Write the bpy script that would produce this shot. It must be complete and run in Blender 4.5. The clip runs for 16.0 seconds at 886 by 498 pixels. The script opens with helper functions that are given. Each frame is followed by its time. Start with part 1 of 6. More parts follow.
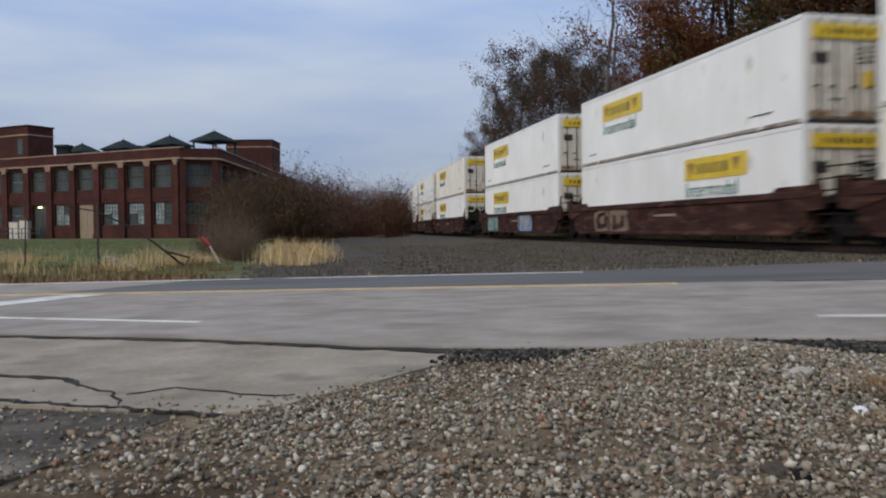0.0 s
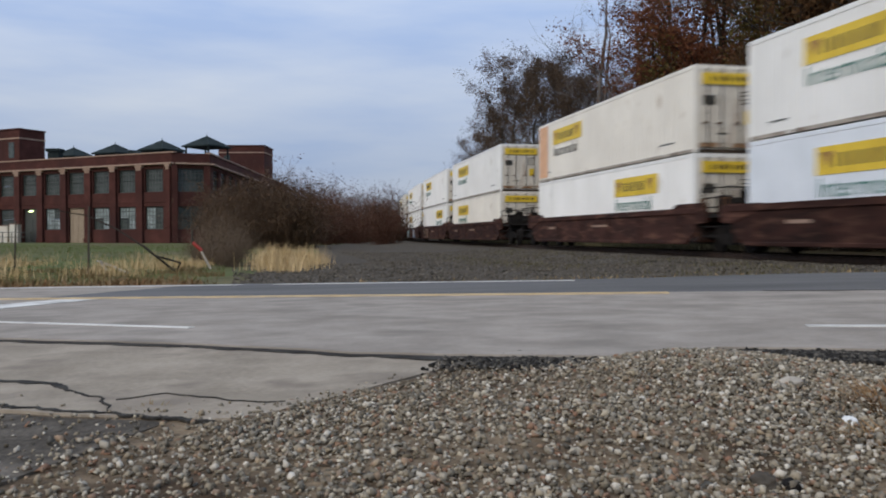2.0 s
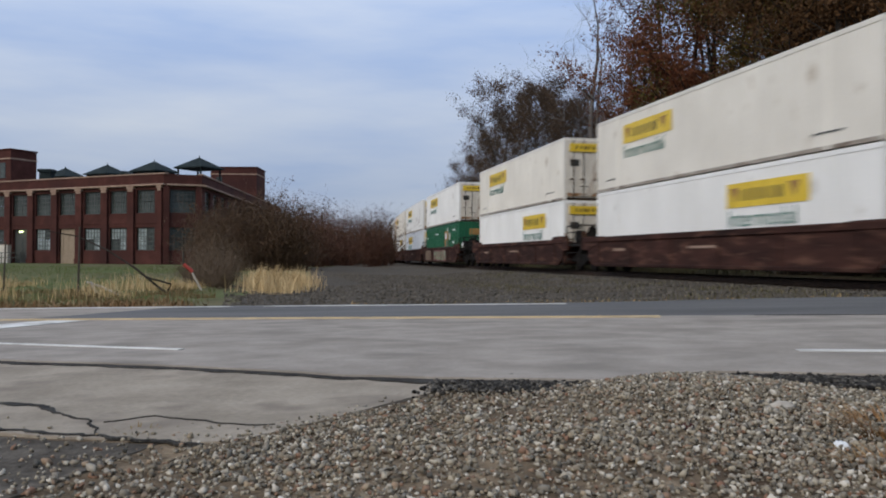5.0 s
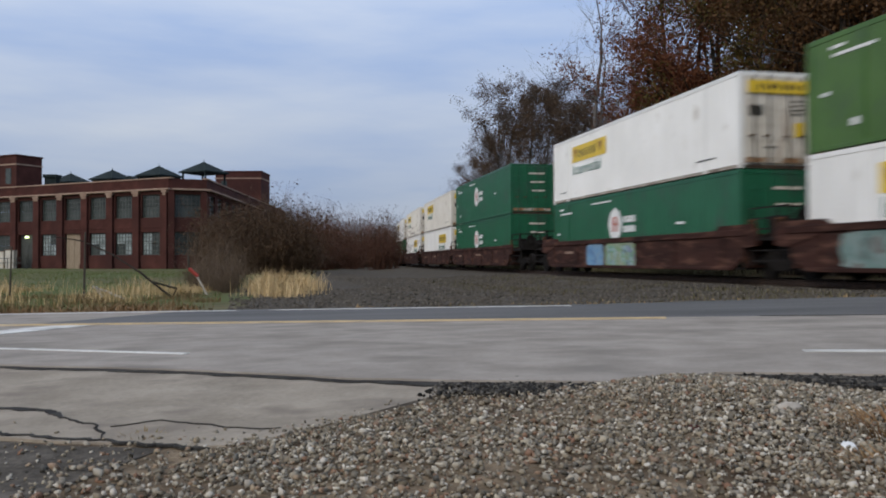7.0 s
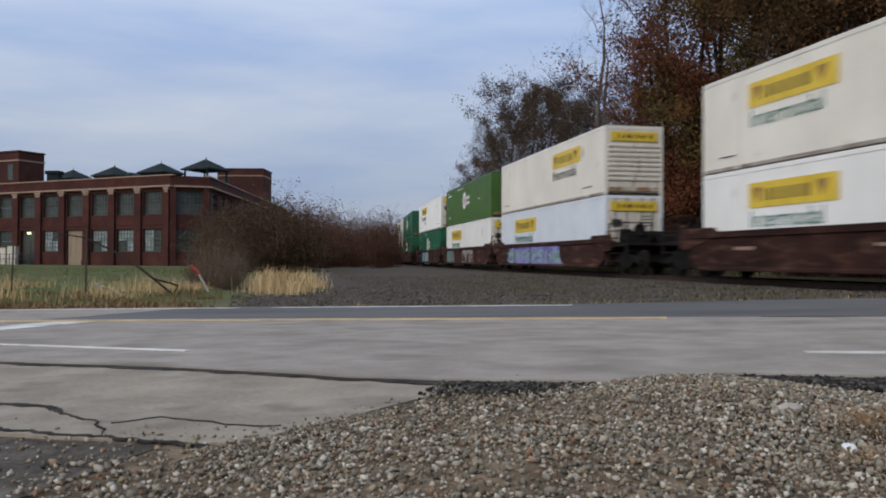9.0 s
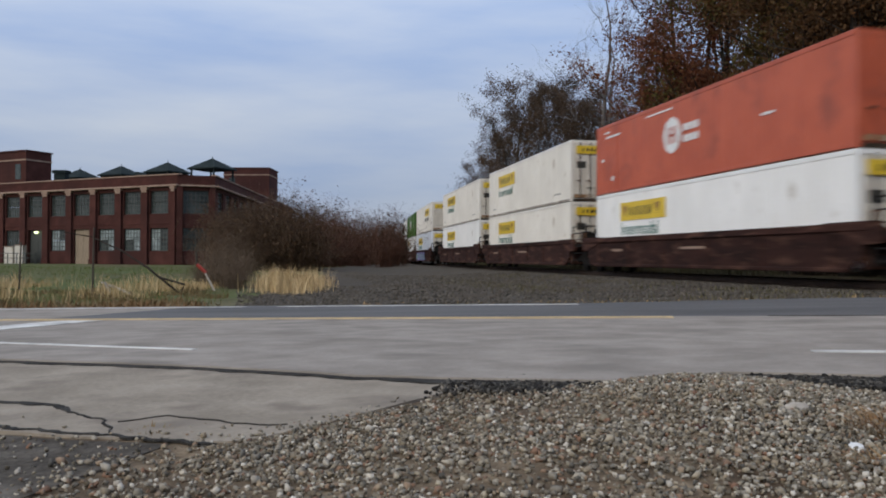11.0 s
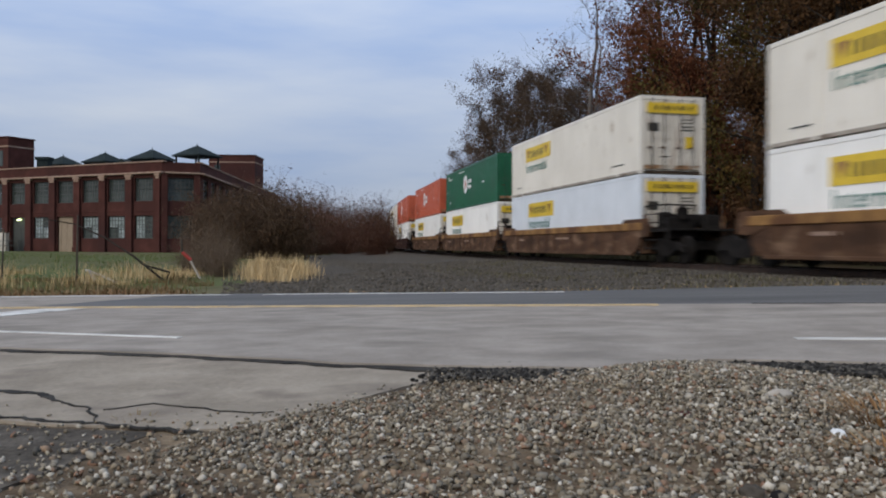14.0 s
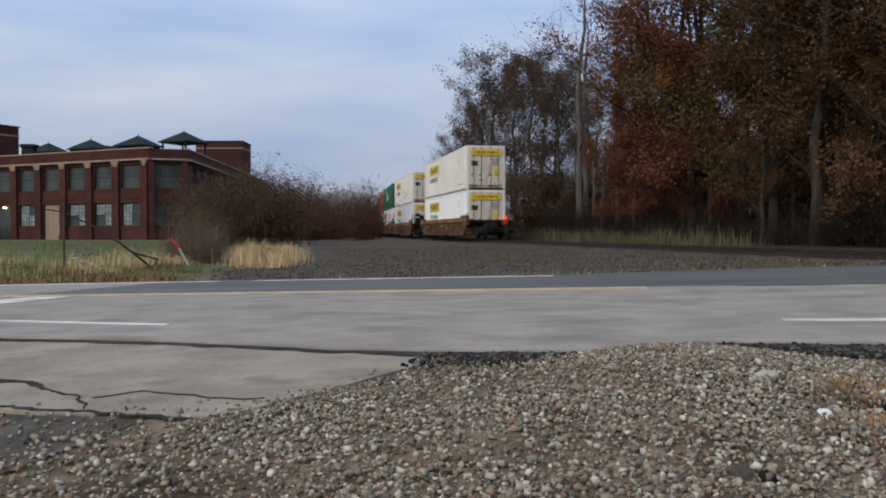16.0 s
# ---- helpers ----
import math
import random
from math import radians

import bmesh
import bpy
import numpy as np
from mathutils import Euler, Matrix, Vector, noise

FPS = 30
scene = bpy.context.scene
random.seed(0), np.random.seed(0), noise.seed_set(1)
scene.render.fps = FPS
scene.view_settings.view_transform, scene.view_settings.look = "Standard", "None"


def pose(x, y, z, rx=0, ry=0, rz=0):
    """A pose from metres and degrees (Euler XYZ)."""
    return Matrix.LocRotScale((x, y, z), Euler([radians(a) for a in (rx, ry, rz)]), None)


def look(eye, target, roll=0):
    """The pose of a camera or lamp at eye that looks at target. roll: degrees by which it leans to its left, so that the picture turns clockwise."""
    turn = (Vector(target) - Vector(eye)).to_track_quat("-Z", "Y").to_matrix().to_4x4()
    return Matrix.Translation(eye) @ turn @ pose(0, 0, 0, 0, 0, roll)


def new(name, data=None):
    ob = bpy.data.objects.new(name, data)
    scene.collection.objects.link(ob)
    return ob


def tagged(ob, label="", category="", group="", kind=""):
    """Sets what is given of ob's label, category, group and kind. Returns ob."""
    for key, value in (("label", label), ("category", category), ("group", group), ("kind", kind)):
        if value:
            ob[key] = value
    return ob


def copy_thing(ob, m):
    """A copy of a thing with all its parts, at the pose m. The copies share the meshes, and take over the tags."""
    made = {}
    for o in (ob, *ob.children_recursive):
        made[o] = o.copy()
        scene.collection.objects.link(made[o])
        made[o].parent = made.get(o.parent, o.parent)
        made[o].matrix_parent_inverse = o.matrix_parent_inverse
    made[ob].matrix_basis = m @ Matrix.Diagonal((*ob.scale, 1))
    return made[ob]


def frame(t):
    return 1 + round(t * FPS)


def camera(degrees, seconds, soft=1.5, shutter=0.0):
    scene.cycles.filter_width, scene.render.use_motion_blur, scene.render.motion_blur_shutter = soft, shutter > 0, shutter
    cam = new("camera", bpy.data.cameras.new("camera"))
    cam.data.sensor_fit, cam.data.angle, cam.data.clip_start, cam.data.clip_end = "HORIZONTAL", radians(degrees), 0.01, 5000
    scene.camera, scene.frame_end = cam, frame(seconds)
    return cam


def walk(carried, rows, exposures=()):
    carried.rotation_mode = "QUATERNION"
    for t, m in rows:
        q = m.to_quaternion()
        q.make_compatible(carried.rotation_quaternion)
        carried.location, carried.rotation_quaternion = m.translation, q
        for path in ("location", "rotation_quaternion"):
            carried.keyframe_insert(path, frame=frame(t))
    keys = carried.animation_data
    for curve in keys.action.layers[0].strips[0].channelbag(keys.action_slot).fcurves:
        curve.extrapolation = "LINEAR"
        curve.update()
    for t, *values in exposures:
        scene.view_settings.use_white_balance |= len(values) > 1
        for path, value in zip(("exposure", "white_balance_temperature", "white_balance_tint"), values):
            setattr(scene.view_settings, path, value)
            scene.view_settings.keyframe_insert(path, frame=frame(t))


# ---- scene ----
EYE = (0.017, 0.0, 1.0)
cam = camera(56.5, 16.0, soft=1.9, shutter=0.5)
# seconds, yaw, pitch, roll of the held camera
TURNS = [
    (0, 1.128, -1.435, 0.512), (0.1, 1.324, -1.075, 0.458), (0.5, 0.69, -0.079, 0.006), (1, 0.056, 0.124, -0.227), (1.4, 0.908, -0.011, -0.334), (1.5, 1.318, -0.467, -0.347),
    (1.6, 1.727, -1.001, -0.34), (2, 0.58, -0.932, 0.034), (2.5, -0.374, -0.939, -0.006), (3, -0.515, -0.142, 0.056), (3.5, -0.311, -0.114, -0.03), (4, 0.465, -0.429, -0.442),
    (4.5, 0.645, 0.139, -0.152), (5, 0.014, 0.643, -0.26), (7.5, 0.377, 0.949, 0.158), (8, 0.059, 1.567, 0.17), (8.5, 0.534, 0.958, 0.133), (9, 0.444, 0.738, -0.26),
    (11.4, 0.876, 0.62, -0.235), (11.5, 0.676, 0.343, -0.239), (11.6, 0.454, 0.085, -0.247), (12, 0.818, 0.649, -0.352), (12.5, 0.926, 0.306, -0.416), (13, 0.746, 0.383, -0.201),
    (13.5, 0.534, 0.722, -0.094), (14, -0.088, -0.172, -0.29), (14.5, 0.073, -0.738, 0.127), (15, 0.048, -1.094, 0.387), (15.5, -0.556, -1.068, -0.08), (16, -0.848, -1.227, 0.167),
]
walk(cam, [(t, pose(*EYE, 90 + p, r, y)) for t, y, p, r in TURNS], [(0, 0.13), (0.8, 0.22), (3, 0.25), (5, 0.2), (8.5, 0.15), (12.5, 0.13), (15, 0.24), (16, 0.25)])

# ---- light: an overcast evening sky ----
world = bpy.data.worlds.new("overcast_sky")
scene.world = world
world.use_nodes = True
wn, wl = world.node_tree.nodes, world.node_tree.links
wn.clear()
w_out = wn.new("ShaderNodeOutputWorld")
sky = wn.new("ShaderNodeTexSky")
sky.sky_type, sky.sun_disc, sky.sun_elevation, sky.sun_rotation = "NISHITA", False, radians(22), radians(250)
sky_bg = wn.new("ShaderNodeBackground")
sky_bg.inputs[1].default_value = 0.05
wl.new(sky.outputs[0], sky_bg.inputs[0])
w_geo = wn.new("ShaderNodeTexCoord")
w_map = wn.new("ShaderNodeMapping")
w_map.inputs["Scale"].default_value = (1.0, 1.0, 5.5)
w_map.inputs["Rotation"].default_value = (0.0, 0.05, 0.3)
wl.new(w_geo.outputs["Generated"], w_map.inputs[0])
w_noise = wn.new("ShaderNodeTexNoise")
w_noise.inputs["Scale"].default_value, w_noise.inputs["Detail"].default_value, w_noise.inputs["Roughness"].default_value = 2.6, 6.0, 0.52
wl.new(w_map.outputs[0], w_noise.inputs["Vector"])
w_ramp = wn.new("ShaderNodeValToRGB")
w_ramp.color_ramp.elements[0].position, w_ramp.color_ramp.elements[0].color = 0.31, (0.388, 0.51, 0.77, 1)
w_ramp.color_ramp.elements[1].position, w_ramp.color_ramp.elements[1].color = 0.72, (0.64, 0.71, 0.835, 1)
wl.new(w_noise.outputs[0], w_ramp.inputs[0])
cloud_bg = wn.new("ShaderNodeBackground")
cloud_bg.inputs[1].default_value = 0.86
w_sep = wn.new("ShaderNodeSeparateXYZ")
wl.new(w_geo.outputs["Generated"], w_sep.inputs[0])
w_range = wn.new("ShaderNodeMapRange")
w_range.inputs[1].default_value, w_range.inputs[2].default_value = 0.0, 0.32
w_range.inputs[3].default_value, w_range.inputs[4].default_value = 0.70, 1.23
wl.new(w_sep.outputs[2], w_range.inputs[0])
w_scale = wn.new("ShaderNodeVectorMath")
w_scale.operation = "SCALE"
wl.new(w_ramp.outputs[0], w_scale.inputs[0])
wl.new(w_range.outputs[0], w_scale.inputs["Scale"])
wl.new(w_scale.outputs[0], cloud_bg.inputs[0])
w_mix = wn.new("ShaderNodeMixShader")
w_mix.inputs[0].default_value = 0.88
wl.new(sky_bg.outputs[0], w_mix.inputs[1])
wl.new(cloud_bg.outputs[0], w_mix.inputs[2])
wl.new(w_mix.outputs[0], w_out.inputs[0])
sun = new("sun", bpy.data.lights.new("sun", "SUN"))
sun.data.energy, sun.data.angle, sun.data.color = 1.5, radians(40), (1.0, 0.91, 0.78)
sun.matrix_world = look((-30, -25, 30), (0, 10, 0))


# ---- materials ----
def material(name, a, b, rough=0.8, scale=4.0, bump=0.2, fine=60.0, metal=0.0, stain=None, stain_scale=0.6, stain_at=(0.5, 0.65), stretch=(1, 1, 1), island=0.0, obj_random=0.0, coord="Object"):
    """A procedural surface: two colours at two scales, a stain with its own shape, and fine relief."""
    m = bpy.data.materials.new(name)
    m.use_nodes = True
    n, l = m.node_tree.nodes, m.node_tree.links
    p = n["Principled BSDF"]
    p.inputs["Roughness"].default_value, p.inputs["Metallic"].default_value = rough, metal
    p.inputs["Specular IOR Level"].default_value = 0.12 if rough >= 0.8 else 0.4
    tc = n.new("ShaderNodeTexCoord")
    mp = n.new("ShaderNodeMapping")
    mp.inputs["Scale"].default_value = stretch
    l.new(tc.outputs[coord], mp.inputs[0])
    n1, n2 = n.new("ShaderNodeTexNoise"), n.new("ShaderNodeTexNoise")
    for q, sc, de in ((n1, scale, 5.0), (n2, fine, 3.0)):
        q.inputs["Scale"].default_value, q.inputs["Detail"].default_value = sc, de
        l.new(mp.outputs[0], q.inputs["Vector"])
    add = n.new("ShaderNodeMath")
    add.operation = "MULTIPLY_ADD"
    add.inputs[1].default_value = 0.45
    l.new(n2.outputs[0], add.inputs[0])
    l.new(n1.outputs[0], add.inputs[2])
    ramp = n.new("ShaderNodeValToRGB")
    ramp.color_ramp.elements[0].position, ramp.color_ramp.elements[1].position = 0.52, 0.92
    ramp.color_ramp.elements[0].color, ramp.color_ramp.elements[1].color = (*a, 1), (*b, 1)
    l.new(add.outputs[0], ramp.inputs[0])
    last = ramp.outputs[0]
    if stain:
        n3 = n.new("ShaderNodeTexNoise")
        n3.inputs["Scale"].default_value, n3.inputs["Detail"].default_value = stain_scale, 7.0
        l.new(mp.outputs[0], n3.inputs["Vector"])
        mr = n.new("ShaderNodeMapRange")
        mr.inputs[1].default_value, mr.inputs[2].default_value = stain_at
        l.new(n3.outputs[0], mr.inputs[0])
        mx = n.new("ShaderNodeMix")
        mx.data_type = "RGBA"
        mx.inputs[7].default_value = (*stain, 1)
        l.new(mr.outputs[0], mx.inputs[0])
        l.new(last, mx.inputs[6])
        last = mx.outputs[2]
    if island or obj_random:
        src = n.new("ShaderNodeNewGeometry" if island else "ShaderNodeObjectInfo")
        hs = n.new("ShaderNodeHueSaturation")
        amount = island or obj_random
        mr2 = n.new("ShaderNodeMapRange")
        mr2.inputs[3].default_value, mr2.inputs[4].default_value = 1 - amount, 1 + amount
        l.new(src.outputs["Random Per Island" if island else "Random"], mr2.inputs[0])
        l.new(mr2.outputs[0], hs.inputs["Value"])
        l.new(last, hs.inputs["Color"])
        last = hs.outputs[0]
    l.new(last, p.inputs["Base Color"])
    if bump:
        bp = n.new("ShaderNodeBump")
        bp.inputs["Strength"].default_value, bp.inputs["Distance"].default_value = bump, 0.02
        l.new(add.outputs[0], bp.inputs["Height"])
        l.new(bp.outputs[0], p.inputs["Normal"])
    return m


def leafy(name, colours, rough=0.7):
    """Leaves, stones or blades whose colour varies from piece to piece."""
    m = bpy.data.materials.new(name)
    m.use_nodes = True
    n, l = m.node_tree.nodes, m.node_tree.links
    p = n["Principled BSDF"]
    p.inputs["Roughness"].default_value = rough
    p.inputs["Specular IOR Level"].default_value = 0.15
    g = n.new("ShaderNodeNewGeometry")
    ramp = n.new("ShaderNodeValToRGB")
    ramp.color_ramp.interpolation = "LINEAR"
    els = ramp.color_ramp.elements
    while len(els) < len(colours):
        els.new(0.5)
    for i, c in enumerate(colours):
        els[i].position, els[i].color = i / (len(colours) - 1), (*c, 1)
    l.new(g.outputs["Random Per Island"], ramp.inputs[0])
    oi = n.new("ShaderNodeObjectInfo")
    mr = n.new("ShaderNodeMapRange")
    mr.inputs[3].default_value, mr.inputs[4].default_value = 0.75, 1.25
    l.new(oi.outputs["Random"], mr.inputs[0])
    hs = n.new("ShaderNodeHueSaturation")
    l.new(mr.outputs[0], hs.inputs["Value"])
    l.new(ramp.outputs[0], hs.inputs["Color"])
    l.new(hs.outputs[0], p.inputs["Base Color"])
    return m


def plain(name, c, rough=0.5, metal=0.0):
    return material(name, tuple(v * 0.88 for v in c), tuple(min(1, v * 1.1) for v in c), rough, 2.5, 0.05, 40.0, metal)


M = dict(
    earth=material("dry_grass_earth", (0.075, 0.07, 0.034), (0.16, 0.135, 0.074), 0.95, 0.8, 0.6, 25, stain=(0.085, 0.11, 0.034), stain_scale=0.12, stain_at=(0.40, 0.6)),
    apron=material("worn_apron_asphalt", (0.248, 0.211, 0.164), (0.375, 0.322, 0.255), 0.92, 2.6, 0.7, 34, stain=(0.225, 0.19, 0.152), stain_scale=3.5, stain_at=(0.5, 0.68)),
    mud=material("dark_gritty_asphalt", (0.045, 0.038, 0.03), (0.125, 0.108, 0.088), 0.95, 5.0, 1.0, 40, stain=(0.21, 0.183, 0.152), stain_scale=2.6, stain_at=(0.5, 0.64)),
    dirt=material("gravel_dirt", (0.08906, 0.06368, 0.04012), (0.2612, 0.1976, 0.1304), 0.95, 9.0, 1.0, 60, stain=(0.07719, 0.0527, 0.0331), stain_scale=1.6, stain_at=(0.48, 0.65)),
    road=material("worn_grey_asphalt", (0.262, 0.23, 0.196), (0.362, 0.321, 0.277), 0.9, 3.4, 0.6, 36, stain=(0.225, 0.2, 0.171), stain_scale=2.1, stain_at=(0.5, 0.7), stretch=(0.85, 1, 1)),
    newroad=material("dark_blue_grey_asphalt", (0.092, 0.09, 0.088), (0.145, 0.141, 0.137), 0.85, 1.0, 0.25, 120, stain=(0.215, 0.21, 0.205), stain_scale=0.35, stain_at=(0.5, 0.8), stretch=(0.3, 1, 1)),
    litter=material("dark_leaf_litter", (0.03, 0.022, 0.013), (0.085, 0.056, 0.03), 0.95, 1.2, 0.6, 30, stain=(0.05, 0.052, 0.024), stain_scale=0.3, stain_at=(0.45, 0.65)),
    tar=material("crumbled_tar", (0.018, 0.017, 0.016), (0.06, 0.056, 0.05), 0.95, 9.0, 0.8, 60),
    white_line=material("worn_white_road_paint", (0.52, 0.505, 0.465), (0.74, 0.725, 0.68), 0.8, 3, 0.2, 40, stain=(0.3, 0.285, 0.26), stain_scale=2.5, stain_at=(0.55, 0.7)),
    yellow_line=material("worn_yellow_road_paint", (0.5, 0.36, 0.18), (0.68, 0.52, 0.3), 0.8, 3, 0.2, 40, stain=(0.33, 0.27, 0.19), stain_scale=2.5, stain_at=(0.52, 0.7)),
    ballast=material("grey_ballast", (0.042, 0.036, 0.0295), (0.118, 0.103, 0.084), 0.95, 14.0, 1.0, 60, stain=(0.0799, 0.063, 0.04368), stain_scale=0.25, stain_at=(0.42, 0.65)),
    steel=material("rusty_rail_steel", (0.06, 0.035, 0.025), (0.14, 0.08, 0.05), 0.6, 5, 0.2, 50, 0.4),
    rail_top=plain("polished_rail_head", (0.35, 0.34, 0.33), 0.3, 0.9),
    tie=material("creosoted_timber", (0.03, 0.024, 0.018), (0.08, 0.062, 0.048), 0.95, 6, 0.6, 40, stretch=(1, 6, 1)),
    cream=material("cream_container_paint", (0.69, 0.65, 0.575), (0.81, 0.77, 0.69), 0.45, 0.8, 0.04, 30, stain=(0.36, 0.28, 0.19), stain_scale=1.7, stain_at=(0.63, 0.78), stretch=(1, 0.7, 0.5), obj_random=0.06),
    white=material("white_container_paint", (0.76, 0.752, 0.72), (0.86, 0.852, 0.825), 0.45, 0.8, 0.04, 30, stain=(0.42, 0.37, 0.3), stain_scale=1.7, stain_at=(0.64, 0.78), stretch=(1, 0.7, 0.5), obj_random=0.06),
    cold=material("cold_white_container_paint", (0.66, 0.70, 0.74), (0.76, 0.80, 0.85), 0.4, 0.8, 0.04, 30, stain=(0.55, 0.56, 0.56), stain_scale=0.8, stain_at=(0.63, 0.8)),
    green=material("dark_green_container_paint", (0.010, 0.085, 0.040), (0.016, 0.12, 0.058), 0.42, 0.8, 0.04, 30, stain=(0.03, 0.08, 0.05), stain_scale=1.2, stain_at=(0.55, 0.75)),
    leaf_green=material("grass_green_container_paint", (0.05, 0.115, 0.02), (0.07, 0.15, 0.03), 0.42, 0.8, 0.04, 30, stain=(0.05, 0.10, 0.035), stain_scale=1.2, stain_at=(0.55, 0.75)),
    red=material("orange_red_container_paint", (0.42, 0.085, 0.04), (0.52, 0.115, 0.055), 0.42, 0.8, 0.04, 30, stain=(0.30, 0.07, 0.04), stain_scale=1.2, stain_at=(0.55, 0.75)),
    orange=plain("faded_orange_panel", (0.72, 0.42, 0.25), 0.6),
    yellow=material("yellow_sign_vinyl", (0.62, 0.42, 0.03), (0.76, 0.54, 0.05), 0.45, 1.5, 0.02, 30),
    dark=plain("black_marking", (0.035, 0.035, 0.03), 0.6),
    teal=plain("green_marking", (0.025, 0.15, 0.115), 0.6),
    grime=material("rust_streaked_white_paint", (0.56, 0.51, 0.43), (0.70, 0.66, 0.58), 0.55, 2.0, 0.08, 30, stain=(0.24, 0.13, 0.065), stain_scale=2.0, stain_at=(0.57, 0.72), stretch=(1, 1, 0.35)),
    logo_white=plain("white_marking", (0.75, 0.75, 0.73), 0.5),
    wagon=material("weathered_brown_wagon_paint", (0.021, 0.011, 0.009), (0.056, 0.024, 0.018), 0.8, 1.4, 0.15, 30, stain=(0.105, 0.052, 0.036), stain_scale=2.0, stain_at=(0.52, 0.7), stretch=(1, 0.5, 2.4), obj_random=0.25),
    wagon_tan=material("rusty_brown_wagon_paint", (0.05, 0.028, 0.018), (0.115, 0.062, 0.036), 0.8, 1.4, 0.15, 30, stain=(0.2, 0.125, 0.08), stain_scale=1.3, stain_at=(0.54, 0.68), stretch=(1, 0.6, 1.4)),
    ochre=material("faded_ochre_wagon_paint", (0.28, 0.155, 0.05), (0.40, 0.235, 0.08), 0.75, 1.4, 0.12, 30, stain=(0.16, 0.075, 0.035), stain_scale=1.1, stain_at=(0.5, 0.68)),
    black=material("greasy_black_steel", (0.008, 0.007, 0.0065), (0.024, 0.021, 0.019), 0.85, 4, 0.2, 40),
    brick=material("dark_red_brick", (0.052, 0.0205, 0.0172), (0.09, 0.0355, 0.029), 0.9, 0.7, 0.3, 9, stain=(0.05, 0.022, 0.0195), stain_scale=0.18, stain_at=(0.46, 0.64)),
    stone=material("weathered_limestone_trim", (0.25, 0.17, 0.13), (0.36, 0.26, 0.2), 0.9, 1.5, 0.2, 20),
    glass=material("dim_factory_glass", (0.02, 0.027, 0.026), (0.07, 0.085, 0.08), 0.15, 0.5, 0.0, 3),
    bright_glass=material("pale_painted_glass", (0.12, 0.15, 0.15), (0.34, 0.39, 0.39), 0.3, 0.8, 0.0, 3),
    sash=plain("dark_steel_sash", (0.05, 0.055, 0.05), 0.6),
    board=material("weathered_plywood", (0.22, 0.17, 0.12), (0.34, 0.27, 0.2), 0.9, 2, 0.2, 20, stretch=(4, 4, 0.5)),
    roof=material("dark_green_roof_metal", (0.013, 0.02, 0.021), (0.026, 0.036, 0.036), 0.85, 1, 0.1, 10),
    flat_roof=material("tar_roof", (0.04, 0.04, 0.04), (0.09, 0.09, 0.09), 0.9, 1, 0.2, 10),
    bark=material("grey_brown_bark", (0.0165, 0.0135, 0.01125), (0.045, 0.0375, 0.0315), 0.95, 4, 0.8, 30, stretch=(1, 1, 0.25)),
    grey_bark=material("weathered_grey_bark", (0.03, 0.026, 0.023), (0.07, 0.06, 0.052), 0.95, 4, 0.6, 30, stretch=(1, 1, 0.3)),
    pale_bark=material("pale_grey_bark", (0.08, 0.07, 0.066), (0.15, 0.135, 0.125), 0.95, 4, 0.6, 30, stretch=(1, 1, 0.3)),
    leaf_rust=leafy("rust_leaves", [(0.0776, 0.0292, 0.016), (0.1472, 0.0501, 0.024), (0.1044, 0.0389, 0.0199), (0.154, 0.0667, 0.0293)]),
    leaf_brown=leafy("brown_leaves", [(0.0627, 0.0351, 0.0174), (0.1227, 0.0626, 0.0254), (0.0837, 0.0463, 0.0208), (0.1464, 0.0663, 0.0254)]),
    leaf_bush=leafy("withered_bush_leaves", [(0.0553, 0.0304, 0.0176), (0.0978, 0.056, 0.0304), (0.0723, 0.04, 0.0224), (0.0638, 0.044, 0.024)]),
    leaf_olive=leafy("olive_leaves", [(0.0618, 0.0526, 0.0159), (0.1148, 0.0857, 0.0227), (0.081, 0.065, 0.0181), (0.1442, 0.0761, 0.0215)]),
    leaf_grey=leafy("dull_grey_leaves", [(0.054, 0.0366, 0.0249), (0.0918, 0.0606, 0.0394), (0.067, 0.0418, 0.0269)]),
    twig=leafy("brown_twigs", [(0.056, 0.0367, 0.0234), (0.108, 0.0718, 0.0452), (0.076, 0.0484, 0.0312)]),
    red_twig=leafy("reddish_brown_twigs", [(0.0808, 0.039, 0.0266), (0.136, 0.0638, 0.042), (0.1062, 0.06, 0.042)]),
    straw=leafy("straw_grass", [(0.34, 0.235, 0.11), (0.55, 0.41, 0.22), (0.42, 0.29, 0.14), (0.62, 0.48, 0.28)]),
    dull_grass=leafy("dull_olive_grass", [(0.04916, 0.04752, 0.023), (0.1147, 0.1003, 0.0575), (0.06555, 0.06336, 0.0322), (0.153, 0.1214, 0.0713)]),
    weed=leafy("brown_weeds", [(0.17, 0.105, 0.05), (0.33, 0.23, 0.12), (0.13, 0.12, 0.05), (0.27, 0.155, 0.07)]),
    grass=leafy("green_grass", [(0.055, 0.08, 0.022), (0.105, 0.12, 0.038), (0.075, 0.095, 0.026), (0.15, 0.14, 0.06)]),
    pebble=leafy("mixed_gravel", [(0.103, 0.08712, 0.0644), (0.3708, 0.3168, 0.23), (0.1545, 0.1237, 0.0828), (0.515, 0.4505, 0.3404), (0.2472, 0.2198, 0.1702), (0.1339, 0.1168, 0.092), (0.6386, 0.5742, 0.46), (0.0927, 0.0891, 0.07912), (0.4223, 0.3415, 0.2346), (0.2678, 0.1485, 0.0966), (0.2987, 0.2574, 0.1932), (0.1751, 0.1535, 0.1196), (0.7622, 0.7029, 0.598), (0.206, 0.1732, 0.1242)], 0.85),
